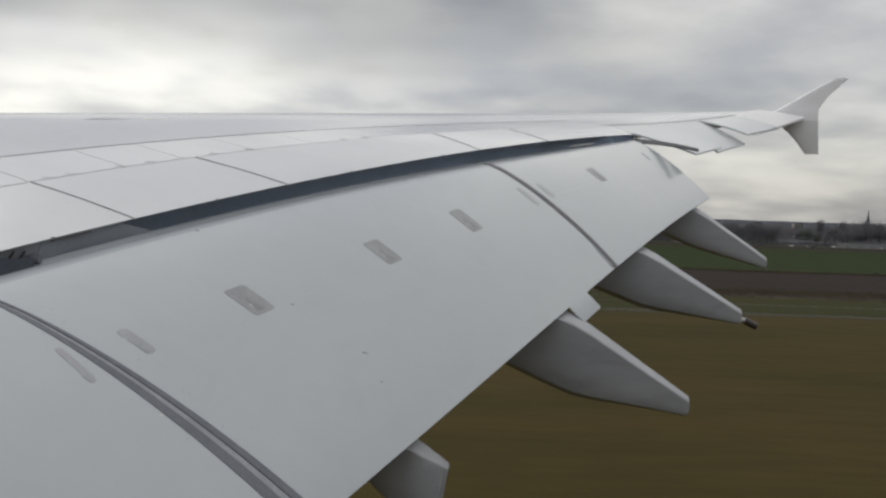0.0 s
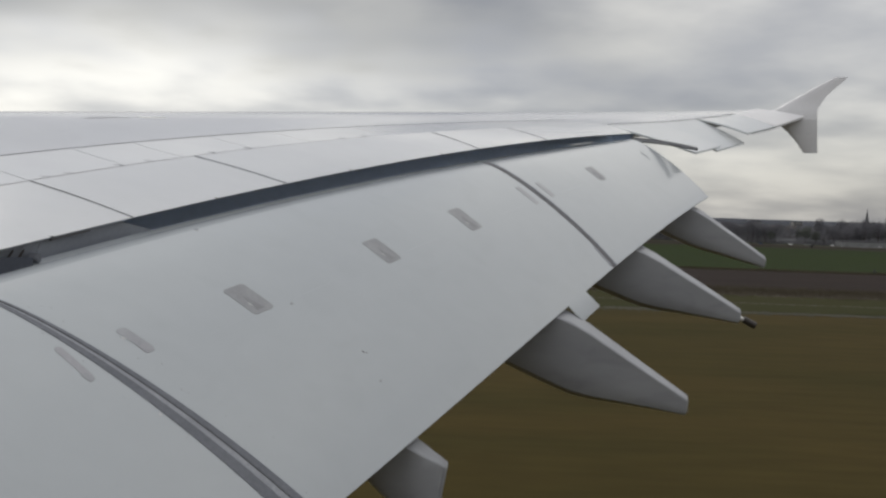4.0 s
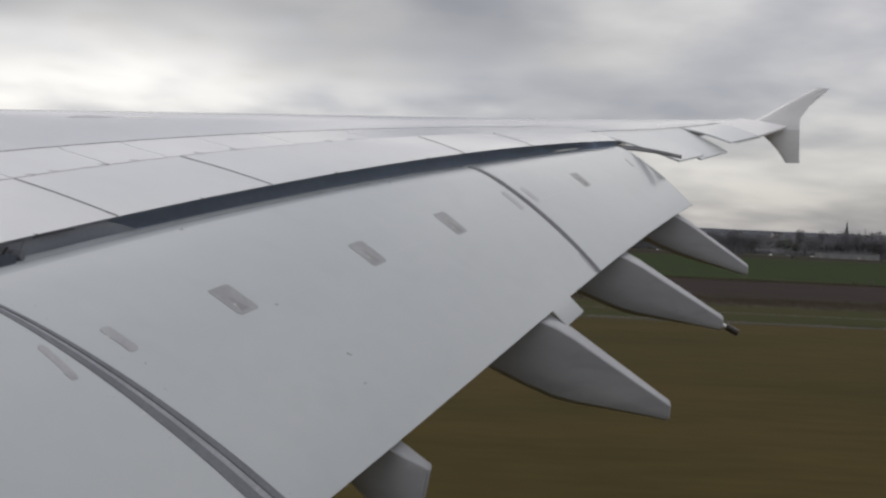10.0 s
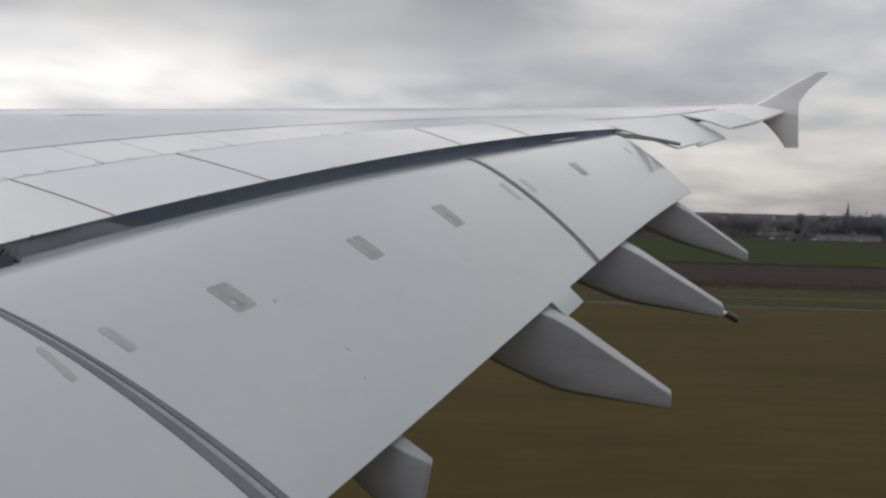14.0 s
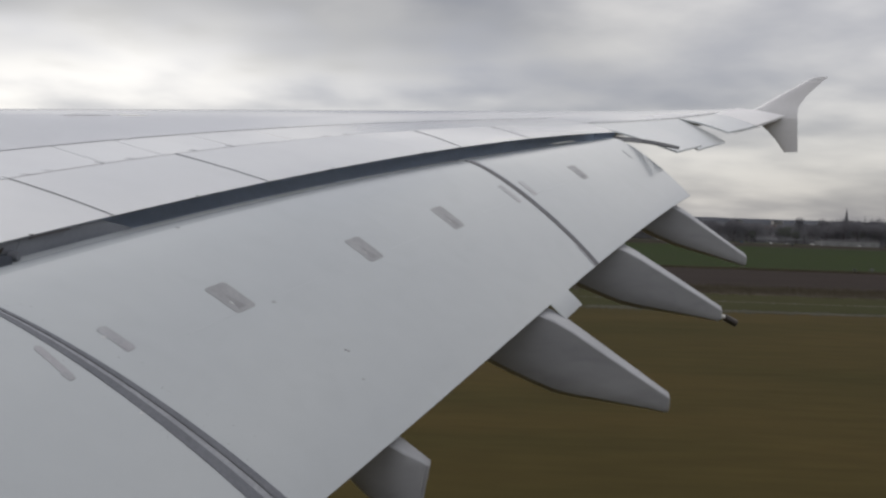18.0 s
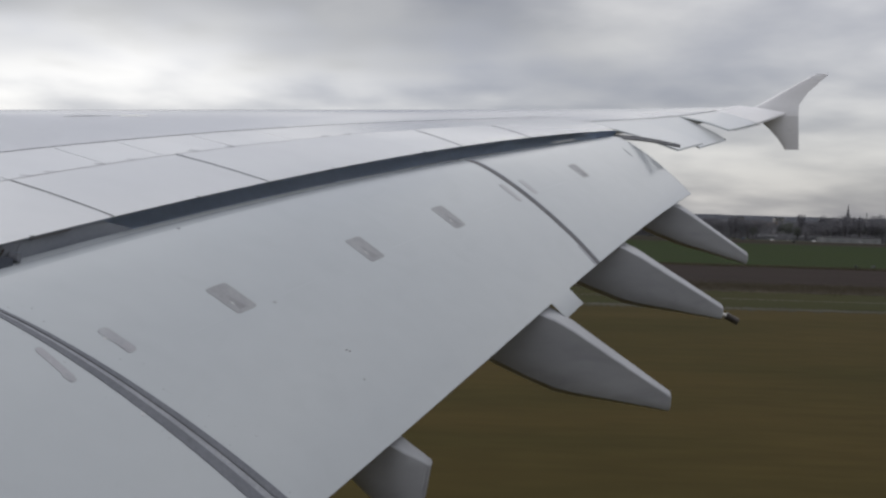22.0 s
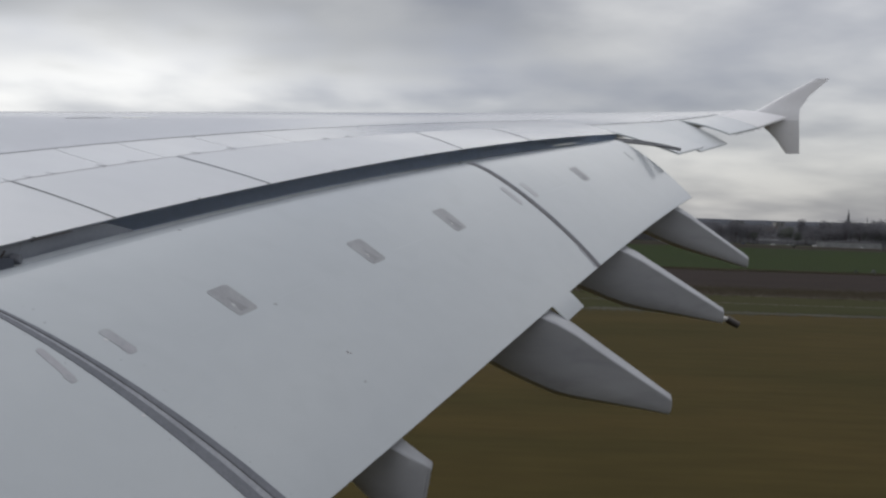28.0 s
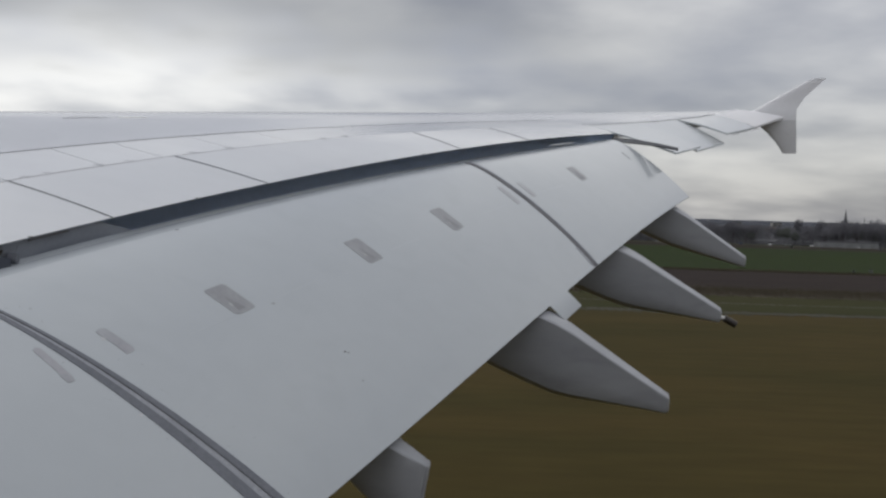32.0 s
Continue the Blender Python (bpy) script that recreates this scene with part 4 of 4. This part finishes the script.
def wheel_set(parent, length, half, r):
    tyre_me = tube("tyre", (0, -0.1, 0), (0, 0.1, 0), r, r, TYRE, 14)
    rim_me = tube("rim", (0, -0.105, 0), (0, 0.105, 0), r * 0.6, r * 0.6, STEEL, 10)
    for x in (-length * 0.31, length * 0.31):
        for y in (-half + 0.1, half - 0.1):
            w = part("wheel", tyre_me, parent)
            w.location = (x, y, r)
            part("rim", rim_me, w)


def car_of(paint, label):
    c = thing("car", pose(0, 0, -50), label, "car", "cars on the road")
    prof = [(-2.15, 0.35), (-2.2, 0.75), (-2.05, 0.95), (-1.6, 1.0), (-1.15, 1.42), (0.55, 1.45), (1.15, 1.0), (2.0, 0.82), (2.15, 0.6), (2.15, 0.35)]
    rings = []
    for y, k in ((-0.88, 0.97), (-0.8, 1.0), (0.8, 1.0), (0.88, 0.97)):
        rings.append([Vector((x * k, y * (0.82 if z > 1.1 else 1), z * (k if z > 0.5 else 1))) for x, z in prof])
    part("body", loft("body", rings, paint, smooth=False), c)
    for y in (-0.78, 0.78):
        s = math.copysign(0.012, y)
        part("side_window", mesh_of("side_window", [(-1.45, y + s, 1.05), (0.95, y + s, 1.05), (0.5, y * 0.93 + s, 1.38), (-1.1, y * 0.93 + s, 1.38)], [(0, 1, 2, 3)], GLASS), c)
    part("windscreen", mesh_of("windscreen", [(1.14, -0.66, 1.03), (1.14, 0.66, 1.03), (0.6, 0.6, 1.425), (0.6, -0.6, 1.425)], [(0, 1, 2, 3)], GLASS), c)
    part("rear_window", mesh_of("rear_window", [(-1.62, -0.66, 1.03), (-1.62, 0.66, 1.03), (-1.19, 0.6, 1.4), (-1.19, -0.6, 1.4)], [(0, 3, 2, 1)], GLASS), c)
    for y in (-0.6, 0.6):
        part("headlight", box("headlight", 2.08, 2.17, y - 0.16, y + 0.16, 0.6, 0.72, WHITE), c)
        part("tail_light", box("tail_light", -2.22, -2.14, y - 0.14, y + 0.14, 0.68, 0.82, CAR_PAINTS[3]), c)
    wheel_set(c, 4.2, 0.88, 0.32)
    return c


def truck_of(label):
    c = thing("truck", pose(0, 0, -50), label, "truck", "trucks on the road")
    part("cargo_box", box("cargo_box", -6.5, 3.2, -1.25, 1.25, 1.1, 3.9, SHEET, 0.04), c, "white cargo box")
    part("chassis", box("chassis", -6.4, 5.4, -0.5, 0.5, 0.6, 1.1, DARK), c)
    rings = [[Vector((x, y, z)) for x, z in ((3.4, 0.6), (3.4, 3.3), (4.9, 3.2), (5.5, 2.0), (5.6, 0.6))] for y in (-1.2, 1.2)]
    part("cab", loft("cab", rings, CAR_PAINTS[4], smooth=False), c, "blue cab")
    part("windscreen", mesh_of("windscreen", [(5.51, -1.1, 2.02), (5.51, 1.1, 2.02), (4.97, 1.1, 3.1), (4.97, -1.1, 3.1)], [(0, 1, 2, 3)], GLASS), c)
    wheel_set(c, 14, 1.2, 0.5)
    return c


rnd = random.Random(31)
models = [car_of(p, w + " car parked on the grass before the trees") for p, w in zip(CAR_PAINTS, ("white", "silver", "black", "red", "blue"))]
for i in range(13):
    x, y = 205 + i * 17 + rnd.uniform(-9, 9), 884 + rnd.uniform(-6, 6)
    if i < 5:
        models[i].matrix_world = pose(x, y, 0, 0, 0, 60 + 60 * rnd.random())
    else:
        copy_thing(models[rnd.choice((0, 1, 1, 2, 4))], pose(x, y, 0, 0, 0, 60 + 60 * rnd.random()))
line = along(MOTORWAY, 14)
for i in range(24):
    p, m = line[4 + 2 * i]
    lane = rnd.choice((-9.6, -5.6, 5.6, 9.6))
    turn = math.degrees(math.atan2(-m.x, m.y)) + (180 if lane > 0 else 0)
    k = rnd.randrange(5)
    o = copy_thing(models[k], pose(p.x + m.x * lane, p.y + m.y * lane, 0.06, 0, 0, turn))
    tagged(o, ("white", "silver", "black", "red", "blue")[k] + " car driving on the grey motorway", group="cars on the motorway")
tr = truck_of("white box truck with a blue cab on the motorway")
tr.matrix_world = pose(905, 410.5, 0.06, 0, 0, 182)
copy_thing(tr, pose(720, 387, 0.06, 0, 0, 1))


def gantry(m, label):
    g = thing("sign_gantry", m, label, "sign gantry", "sign gantries")
    for y in (-16.5, 0.0):
        part("post", box("post", -0.2, 0.2, y - 0.2, y + 0.2, 0, 6.6, STEEL, 0.03), g)
    part("beam", box("beam", -0.25, 0.25, -16.7, 0.2, 6.3, 6.9, STEEL, 0.03), g)
    for y in (-13.6, -7.2):
        s = part("sign", box("sign", -0.45, -0.3, y, y + 4.6, 5.0, 7.8, SIGN_BLUE, 0.02), g, "blue direction sign")
        for k, w in ((7.0, 3.4), (6.3, 2.6), (5.6, 3.0)):
            part("bar", box("bar", -0.47, -0.452, y + 0.5, y + 0.5 + w, k, k + 0.32, LINE), s)
    return g


ga = gantry(pose(1078, 410, 0.05), "steel gantry with blue direction signs over the motorway")
copy_thing(ga, pose(1545, 664, 0.05, 0, 0, 42))
copy_thing(ga, pose(1760, 900, 0.05, 0, 0, 45))

lamp = thing("street_lamp", pose(1090, 434, 0), "tall grey street lamp beside the slip road", "street lamp", "street lamps of the junction")
part("pole", tube("pole", (0, 0, 0), (0, 0, 10), 0.11, 0.06, STEEL, 8), lamp)
part("arm", tube("arm", (0, 0, 9.9), (0, -1.8, 10.4), 0.05, 0.04, STEEL, 6), lamp)
part("head", box("head", -0.14, 0.14, -2.5, -1.7, 10.34, 10.48, STEEL, 0.03), lamp)
for p, m in along(LOOP, 2)[2:18:2]:
    copy_thing(lamp, pose(p.x + 6.5 * m.x, p.y + 6.5 * m.y, 0))


# ---- buildings ----
def house_of(w, d, h, roof_h, wall_mat, roof_mat, label, category="house", group="", windows=3, floors=2, chimney=True):
    ob = thing("house" if category == "house" else category.replace(" ", "_"), pose(0, 0, -90), label, category, group)
    bm = bmesh.new()
    vs = box_bm(bm, -w / 2, w / 2, -d / 2, d / 2, 0, h)
    a, b = bm.verts.new((-w / 2, 0, h + roof_h * 0.97)), bm.verts.new((w / 2, 0, h + roof_h * 0.97))
    bm.faces.new((vs[4], a, vs[7])), bm.faces.new((vs[5], vs[6], b))
    wall = part("wall", from_bm("wall", bm, wall_mat), ob)
    o, th = 0.35, 0.22
    rings = []
    for x in (-w / 2 - o, w / 2 + o):
        e = roof_h / (d / 2) * o
        rings.append([Vector((x, -d / 2 - o, h - e)), Vector((x, 0, h + roof_h)), Vector((x, d / 2 + o, h - e)), Vector((x, d / 2 + o, h - e + th)), Vector((x, 0, h + roof_h + th)), Vector((x, -d / 2 - o, h - e + th))])
    roof = part("roof", loft("roof", rings, roof_mat, smooth=False), ob)
    if chimney:
        part("chimney", box("chimney", w * 0.22, w * 0.22 + 0.7, -0.35, 0.35, h + roof_h * 0.5, h + roof_h + 1.1, BRICK, 0.03), roof)
    if windows:
        frame_me = box("window", -0.6, 0.6, -0.07, 0.05, 0, 1.4, WHITE)
        pane_me = box("pane", -0.5, 0.5, -0.085, -0.072, 0.1, 1.3, GLASS)
        for f in range(floors):
            for i in range(windows):
                if f == 0 and i == windows // 2:
                    continue
                wi = part("window", frame_me, ob)
                wi.location = (-w / 2 + w * (i + 0.5) / windows, -d / 2, 0.9 + f * 2.7)
                part("pane", pane_me, wi)
        part("door", box("door", -0.5, 0.5, -d / 2 - 0.06, -d / 2 + 0.02, 0, 2.1, DARK), ob).location = (-w / 2 + w * (windows // 2 + 0.5) / windows, 0, 0)
    return ob


kinds = [house_of(11, 8, 5.6, 3.6, BRICK, ROOF_TILE, "brown brick house with a red tiled roof", group="village houses"),
         house_of(13, 9, 5.4, 3.4, RENDERED, ROOF_SLATE, "pale rendered house with a grey roof", group="village houses"),
         house_of(9, 8, 5.4, 4.2, RENDERED, ROOF_TILE, "pale house with a steep red roof", group="village houses"),
         house_of(15, 10, 3.2, 4.6, BRICK, ROOF_SLATE, "low brick house with a large slate roof", group="village houses", floors=1)]
for k, (src, x) in enumerate(zip(kinds, (352, 420, 468, 395))):
    src.matrix_world = pose(x, 1120 + 15 * k, 0, 0, 0, (k * 37) % 50 - 25)
rnd = random.Random(8)
for i in range(44):
    y = rnd.uniform(1150, 2300)
    x = y * rnd.uniform(0.27, 0.50)
    copy_thing(kinds[rnd.randrange(4)], pose(x, y, 0, 0, 0, rnd.uniform(-60, 60)))

farm = house_of(22, 12, 4.2, 5.0, BRICK, ROOF_SLATE, "dark farm house with white window frames beside a field", group="", windows=5, floors=1)
farm.matrix_world = pose(1475, 800, 0, 0, 0, -12)
barn = house_of(30, 14, 5.0, 3.5, SHEET, ROOF_SLATE, "long pale metal barn among the trees", category="barn", windows=0, chimney=False)
barn.matrix_world = pose(392, 940, 0, 0, 0, 8)


def greenhouse(x, y, w, bays, label):
    g = thing("greenhouse", pose(x, y, 0), label, "greenhouse", "greenhouses")
    for i in range(bays):
        rings = [[Vector((xx, 4 * i + yy, z)) for yy, z in ((0.05, 0), (0.05, 3.0), (2.0, 4.4), (3.95, 3.0), (3.95, 0))] for xx in (0, w)]
        part("bay", loft("bay", rings, GREENHOUSE_GLASS, smooth=False), g)
        part("ridge", box("ridge", 0, w, 4 * i + 1.9, 4 * i + 2.1, 4.4, 4.55, STEEL), g)
    for j in range(13):
        part("post", box("post", w * j / 12 - 0.08, w * j / 12 + 0.08, -0.06, 0.04, 0, 3.0, STEEL), g)
    return g


greenhouse(870, 860, 110, 8, "long low whitewashed greenhouse behind the green field")
greenhouse(300, 925, 60, 4, "low whitewashed greenhouse near the village")


def hall(x, y, w, d, h, turn, label):
    g = thing("industrial_hall", pose(x, y, 0, 0, 0, turn), label, "industrial hall", "industrial halls")
    part("wall", box("wall", -w / 2, w / 2, -d / 2, d / 2, 0, h, SHEET), g)
    part("roof", box("roof", -w / 2 - 0.4, w / 2 + 0.4, -d / 2 - 0.4, d / 2 + 0.4, h, h + 0.7, ROOF_SLATE, 0.05), g)
    for i in range(5):
        part("gate", box("gate", -w / 2 + w * (i + 0.3) / 5, -w / 2 + w * (i + 0.7) / 5, -d / 2 - 0.08, -d / 2 + 0.01, 0, h * 0.6, STEEL), g)
    return g


hall(372, 889, 54, 14, 4.6, 2, "low pale metal hall before the trees")
hall(520, 1330, 90, 40, 9, 6, "large white industrial hall with a flat roof")
hall(440, 1480, 70, 40, 11, -5, "white industrial hall behind the village trees")
hall(640, 1600, 110, 50, 10, 4, "long white industrial hall with a flat roof")


def church(x, y):
    c = thing("church", pose(x, y, 0, 0, 0, 15), "grey stone church with a pointed spire above the trees", "church")
    part("tower", box("tower", -3, 3, -3, 3, 0, 24, STONE, 0.1), c)
    rings = [[Vector((r * math.cos(a + 0.39), r * math.sin(a + 0.39), z)) for a in [2 * math.pi * j / 8 for j in range(8)]] for z, r in ((24, 3.6), (27, 2.4), (44, 0.12))]
    part("spire", loft("spire", rings, ROOF_SLATE, smooth=False), c)
    bm = bmesh.new()
    vs = box_bm(bm, 3, 28, -6, 6, 0, 10)
    part("nave", from_bm("nave", bm, STONE), c)
    rings = [[Vector((xx, -6.5, 9.7)), Vector((xx, 0, 18)), Vector((xx, 6.5, 9.7))] for xx in (2.9, 28.4)]
    part("nave_roof", loft("nave_roof", rings, ROOF_SLATE, smooth=False), c)
    for i in range(5):
        part("window", box("window", 5.5 + 4.5 * i, 7.2 + 4.5 * i, -6.06, -5.98, 2.5, 8, GLASS), c)


church(625, 1500)


def tower_block(x, y, w, floors, turn):
    g = thing("tower_block", pose(x, y, 0, 0, 0, turn), "far white residential tower block under the hills", "tower block", "tower blocks of the town")
    h = floors * 3.0
    part("wall", box("wall", -w / 2, w / 2, -7, 7, 0, h, RENDERED, 0.1), g)
    part("roof", box("roof", -w / 2 - 0.3, w / 2 + 0.3, -7.3, 7.3, h, h + 0.8, ROOF_SLATE), g)
    band = box("window_band", -w / 2 + 0.8, w / 2 - 0.8, -7.12, -6.98, 0, 1.4, GLASS)
    for f in range(floors):
        part("window_band", band, g).location = (0, 0, 1.0 + f * 3.0)


for k, (x, y, w, f) in enumerate(((1010, 2560, 22, 7), (1045, 2580, 22, 7), (1078, 2570, 22, 8), (905, 2620, 26, 6), (1160, 2650, 30, 7), (760, 2500, 24, 6))):
    tower_block(x, y, w, f, -20 + 9 * k)


def pylon(x, y, label):
    g = thing("lattice_mast", pose(x, y, 0), label, "mast", "lattice masts")
    legs = [(-2, -2), (2, -2), (2, 2), (-2, 2)]
    for a, b in legs:
        part("leg", tube("leg", (a, b, 0), (a * 0.15, b * 0.15, 30), 0.16, 0.1, STEEL, 5), g)
    for z in range(0, 28, 4):
        for (a, b), (c, d) in zip(legs, legs[1:] + legs[:1]):
            k0, k1 = 1 - 0.85 * z / 30, 1 - 0.85 * (z + 4) / 30
            part("brace", tube("brace", (a * k0, b * k0, z), (c * k1, d * k1, z + 4), 0.06, 0.06, STEEL, 4), g)
    for z, w in ((20, 7), (25, 5)):
        part("cross_arm", tube("cross_arm", (-w, 0, z), (w, 0, z), 0.12, 0.12, STEEL, 5), g)


pylon(545, 1250, "thin grey lattice power mast among the trees")
pylon(330, 1700, "far grey lattice power mast above the woods")


# ---- trees ----
def tree_of(tall, wide, seed, mat, label, group, twigs=3600, leafy=False):
    """Tapered trunk with limbs, and a crown of many short twigs or leaf clumps with gaps between."""
    rnd = random.Random(seed)
    t = thing("tree", pose(0, 0, -120), label, "tree", group)
    verts, faces, tips = [], [], []

    def limb(a, b, r0, r1, sides=5):
        q = (b - a).to_track_quat("Z", "Y").to_matrix()
        k = len(verts)
        for p, r in ((a, r0), (b, r1)):
            for j in range(sides):
                an = 2 * math.pi * j / sides
                verts.append(p + q @ Vector((r * math.cos(an), r * math.sin(an), 0)))
        for j in range(sides):
            j2 = (j + 1) % sides
            faces.append((k + j, k + j2, k + sides + j2, k + sides + j))

    top = Vector((rnd.uniform(-0.4, 0.4), rnd.uniform(-0.4, 0.4), tall * 0.62))
    r = tall * 0.018
    limb(Vector((0, 0, -0.1)), top, r * 1.3, r * 0.6, 7)
    for i in range(11):
        z = tall * rnd.uniform(0.22, 0.6)
        a = Vector((top.x * z / top.z, top.y * z / top.z, z))
        an, out = rnd.uniform(0, 6.28), wide * rnd.uniform(0.3, 0.5)
        b = a + Vector((out * math.cos(an), out * math.sin(an), tall * rnd.uniform(0.16, 0.36)))
        limb(a, b, r * 0.5, r * 0.15)
        tips.append((a, b))
        for _ in range(2):
            m = a.lerp(b, rnd.uniform(0.4, 0.8))
            e = m + Vector((rnd.uniform(-1, 1) * wide * 0.2, rnd.uniform(-1, 1) * wide * 0.2, tall * rnd.uniform(0.08, 0.2)))
            limb(m, e, r * 0.22, r * 0.08, 4)
            tips.append((m, e))
    tips.append((top * 0.8, top + Vector((0, 0, tall * 0.3))))
    part("trunk", mesh_of("trunk", verts, faces, BARK), t)
    cv, cf = [], []
    for _ in range(twigs):
        a, b = tips[rnd.randrange(len(tips))]
        p = a.lerp(b, rnd.uniform(0.3, 1.15)) + Vector((rnd.gauss(0, wide * 0.07), rnd.gauss(0, wide * 0.07), rnd.gauss(0, tall * 0.03)))
        if rnd.random() < 0.55:
            v = Vector((rnd.gauss(0, 1), rnd.gauss(0, 1), rnd.gauss(0, 1))).normalized() * rnd.uniform(0.35, 1.0)
            k = 1 + 0.3 * noise.noise(v * 2.2 + Vector((seed, 0, 0)))
            p = Vector((v.x * wide * 0.5 * k, v.y * wide * 0.5 * k, tall * (0.62 + 0.34 * v.z * k)))
        ln = tall * (rnd.uniform(0.012, 0.03) if not leafy else rnd.uniform(0.014, 0.028))
        d1 = Vector((rnd.uniform(-1, 1), rnd.uniform(-1, 1), rnd.uniform(-0.2, 1.2))).normalized() * ln
        d2 = d1.cross(Vector((rnd.uniform(-1, 1), rnd.uniform(-1, 1), rnd.uniform(-1, 1)))).normalized() * ln * (0.28 if not leafy else 0.7)
        k = len(cv)
        cv.extend((p - d2 * 0.5, p + d2 * 0.5, p + d1 + d2, p + d1 * 1.1 - d2))
        cf.append((k, k + 1, k + 2, k + 3))
    part("crown", mesh_of("crown", cv, cf, mat), t)
    return t


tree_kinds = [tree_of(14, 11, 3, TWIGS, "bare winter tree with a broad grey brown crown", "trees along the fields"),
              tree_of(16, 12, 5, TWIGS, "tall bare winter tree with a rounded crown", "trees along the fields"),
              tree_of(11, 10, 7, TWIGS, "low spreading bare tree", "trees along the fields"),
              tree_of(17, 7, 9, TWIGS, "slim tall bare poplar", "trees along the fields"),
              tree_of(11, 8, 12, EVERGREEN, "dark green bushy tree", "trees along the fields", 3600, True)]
rnd = random.Random(77)
for k, src in enumerate(tree_kinds):
    src.matrix_world = pose(250 + 44 * k, 915 + 6 * k, 0, 0, 0, 70 * k)
for i in range(330):
    row = rnd.random()
    y = rnd.uniform(898, 960) if row < 0.5 else rnd.uniform(1000, 1250) if row < 0.84 else rnd.uniform(1300, 2000)
    a = rnd.uniform(0.10, 0.56)
    x = y * a
    k = rnd.choice((0, 0, 0, 1, 1, 1, 2, 3, 3, 4))
    s = rnd.uniform(0.8, 1.22) * (1.1 + 0.45 * noise.noise(Vector((a * 14, 2.0, y / 400))))
    o = copy_thing(tree_kinds[k], pose(x, y, 0, 0, 0, rnd.uniform(0, 360)))
    o.scale = (s, s, s * rnd.uniform(0.9, 1.15))
for x, y, k, s in ((180, 421, 4, 0.2), (188, 422, 2, 0.22), (172, 314, 4, 0.12), (178, 313, 4, 0.15), (183, 315, 2, 0.14), (280, 773, 4, 0.4), (352, 776, 2, 0.45), (1440, 790, 4, 1.0), (1455, 812, 1, 0.9), (1500, 820, 4, 1.1), (1510, 790, 0, 0.9), (1250, 505, 4, 0.5), (1285, 520, 4, 0.45), (1140, 560, 2, 0.5)):
    o = copy_thing(tree_kinds[k], pose(x, y, 0, 0, 0, 40 * k))
    o.scale = (s, s, s)


def thicket(name, y0, y1, a0, a1, tall, count, mat, label, seed, fill=52):
    """Undergrowth and woodland: uncountable bushes of short twigs."""
    rnd = random.Random(seed)
    verts, faces = [], []
    for _ in range(count):
        y = rnd.uniform(y0, y1)
        x = y * rnd.uniform(a0, a1)
        h = tall * (0.62 + 0.5 * noise.noise(Vector((x / 45, y / 45, seed))) + rnd.uniform(-0.18, 0.22))
        if h < 0.5:
            continue
        w = tall * rnd.uniform(0.16, 0.3)
        for _ in range(fill):
            a, r, u = rnd.uniform(0, 6.283), w * math.sqrt(rnd.random()), rnd.random()
            p = Vector((x + r * math.cos(a), y + r * math.sin(a), h * u * (1 - 0.35 * (r / w) ** 2)))
            ln = tall * rnd.uniform(0.02, 0.05)
            d1 = Vector((rnd.uniform(-0.7, 0.7), rnd.uniform(-0.7, 0.7), rnd.uniform(0.2, 1))).normalized() * ln
            d2 = d1.cross(Vector((rnd.uniform(-1, 1), rnd.uniform(-1, 1), rnd.uniform(-1, 1)))).normalized() * ln * 0.35
            k = len(verts)
            verts += [p - d2 * 0.5, p + d2 * 0.5, p + d1 + d2, p + d1 * 1.1 - d2]
            faces.append((k, k + 1, k + 2, k + 3))
    return tagged(new(name, mesh_of(name, verts, faces, mat)), label, "thicket", "", "stuff")


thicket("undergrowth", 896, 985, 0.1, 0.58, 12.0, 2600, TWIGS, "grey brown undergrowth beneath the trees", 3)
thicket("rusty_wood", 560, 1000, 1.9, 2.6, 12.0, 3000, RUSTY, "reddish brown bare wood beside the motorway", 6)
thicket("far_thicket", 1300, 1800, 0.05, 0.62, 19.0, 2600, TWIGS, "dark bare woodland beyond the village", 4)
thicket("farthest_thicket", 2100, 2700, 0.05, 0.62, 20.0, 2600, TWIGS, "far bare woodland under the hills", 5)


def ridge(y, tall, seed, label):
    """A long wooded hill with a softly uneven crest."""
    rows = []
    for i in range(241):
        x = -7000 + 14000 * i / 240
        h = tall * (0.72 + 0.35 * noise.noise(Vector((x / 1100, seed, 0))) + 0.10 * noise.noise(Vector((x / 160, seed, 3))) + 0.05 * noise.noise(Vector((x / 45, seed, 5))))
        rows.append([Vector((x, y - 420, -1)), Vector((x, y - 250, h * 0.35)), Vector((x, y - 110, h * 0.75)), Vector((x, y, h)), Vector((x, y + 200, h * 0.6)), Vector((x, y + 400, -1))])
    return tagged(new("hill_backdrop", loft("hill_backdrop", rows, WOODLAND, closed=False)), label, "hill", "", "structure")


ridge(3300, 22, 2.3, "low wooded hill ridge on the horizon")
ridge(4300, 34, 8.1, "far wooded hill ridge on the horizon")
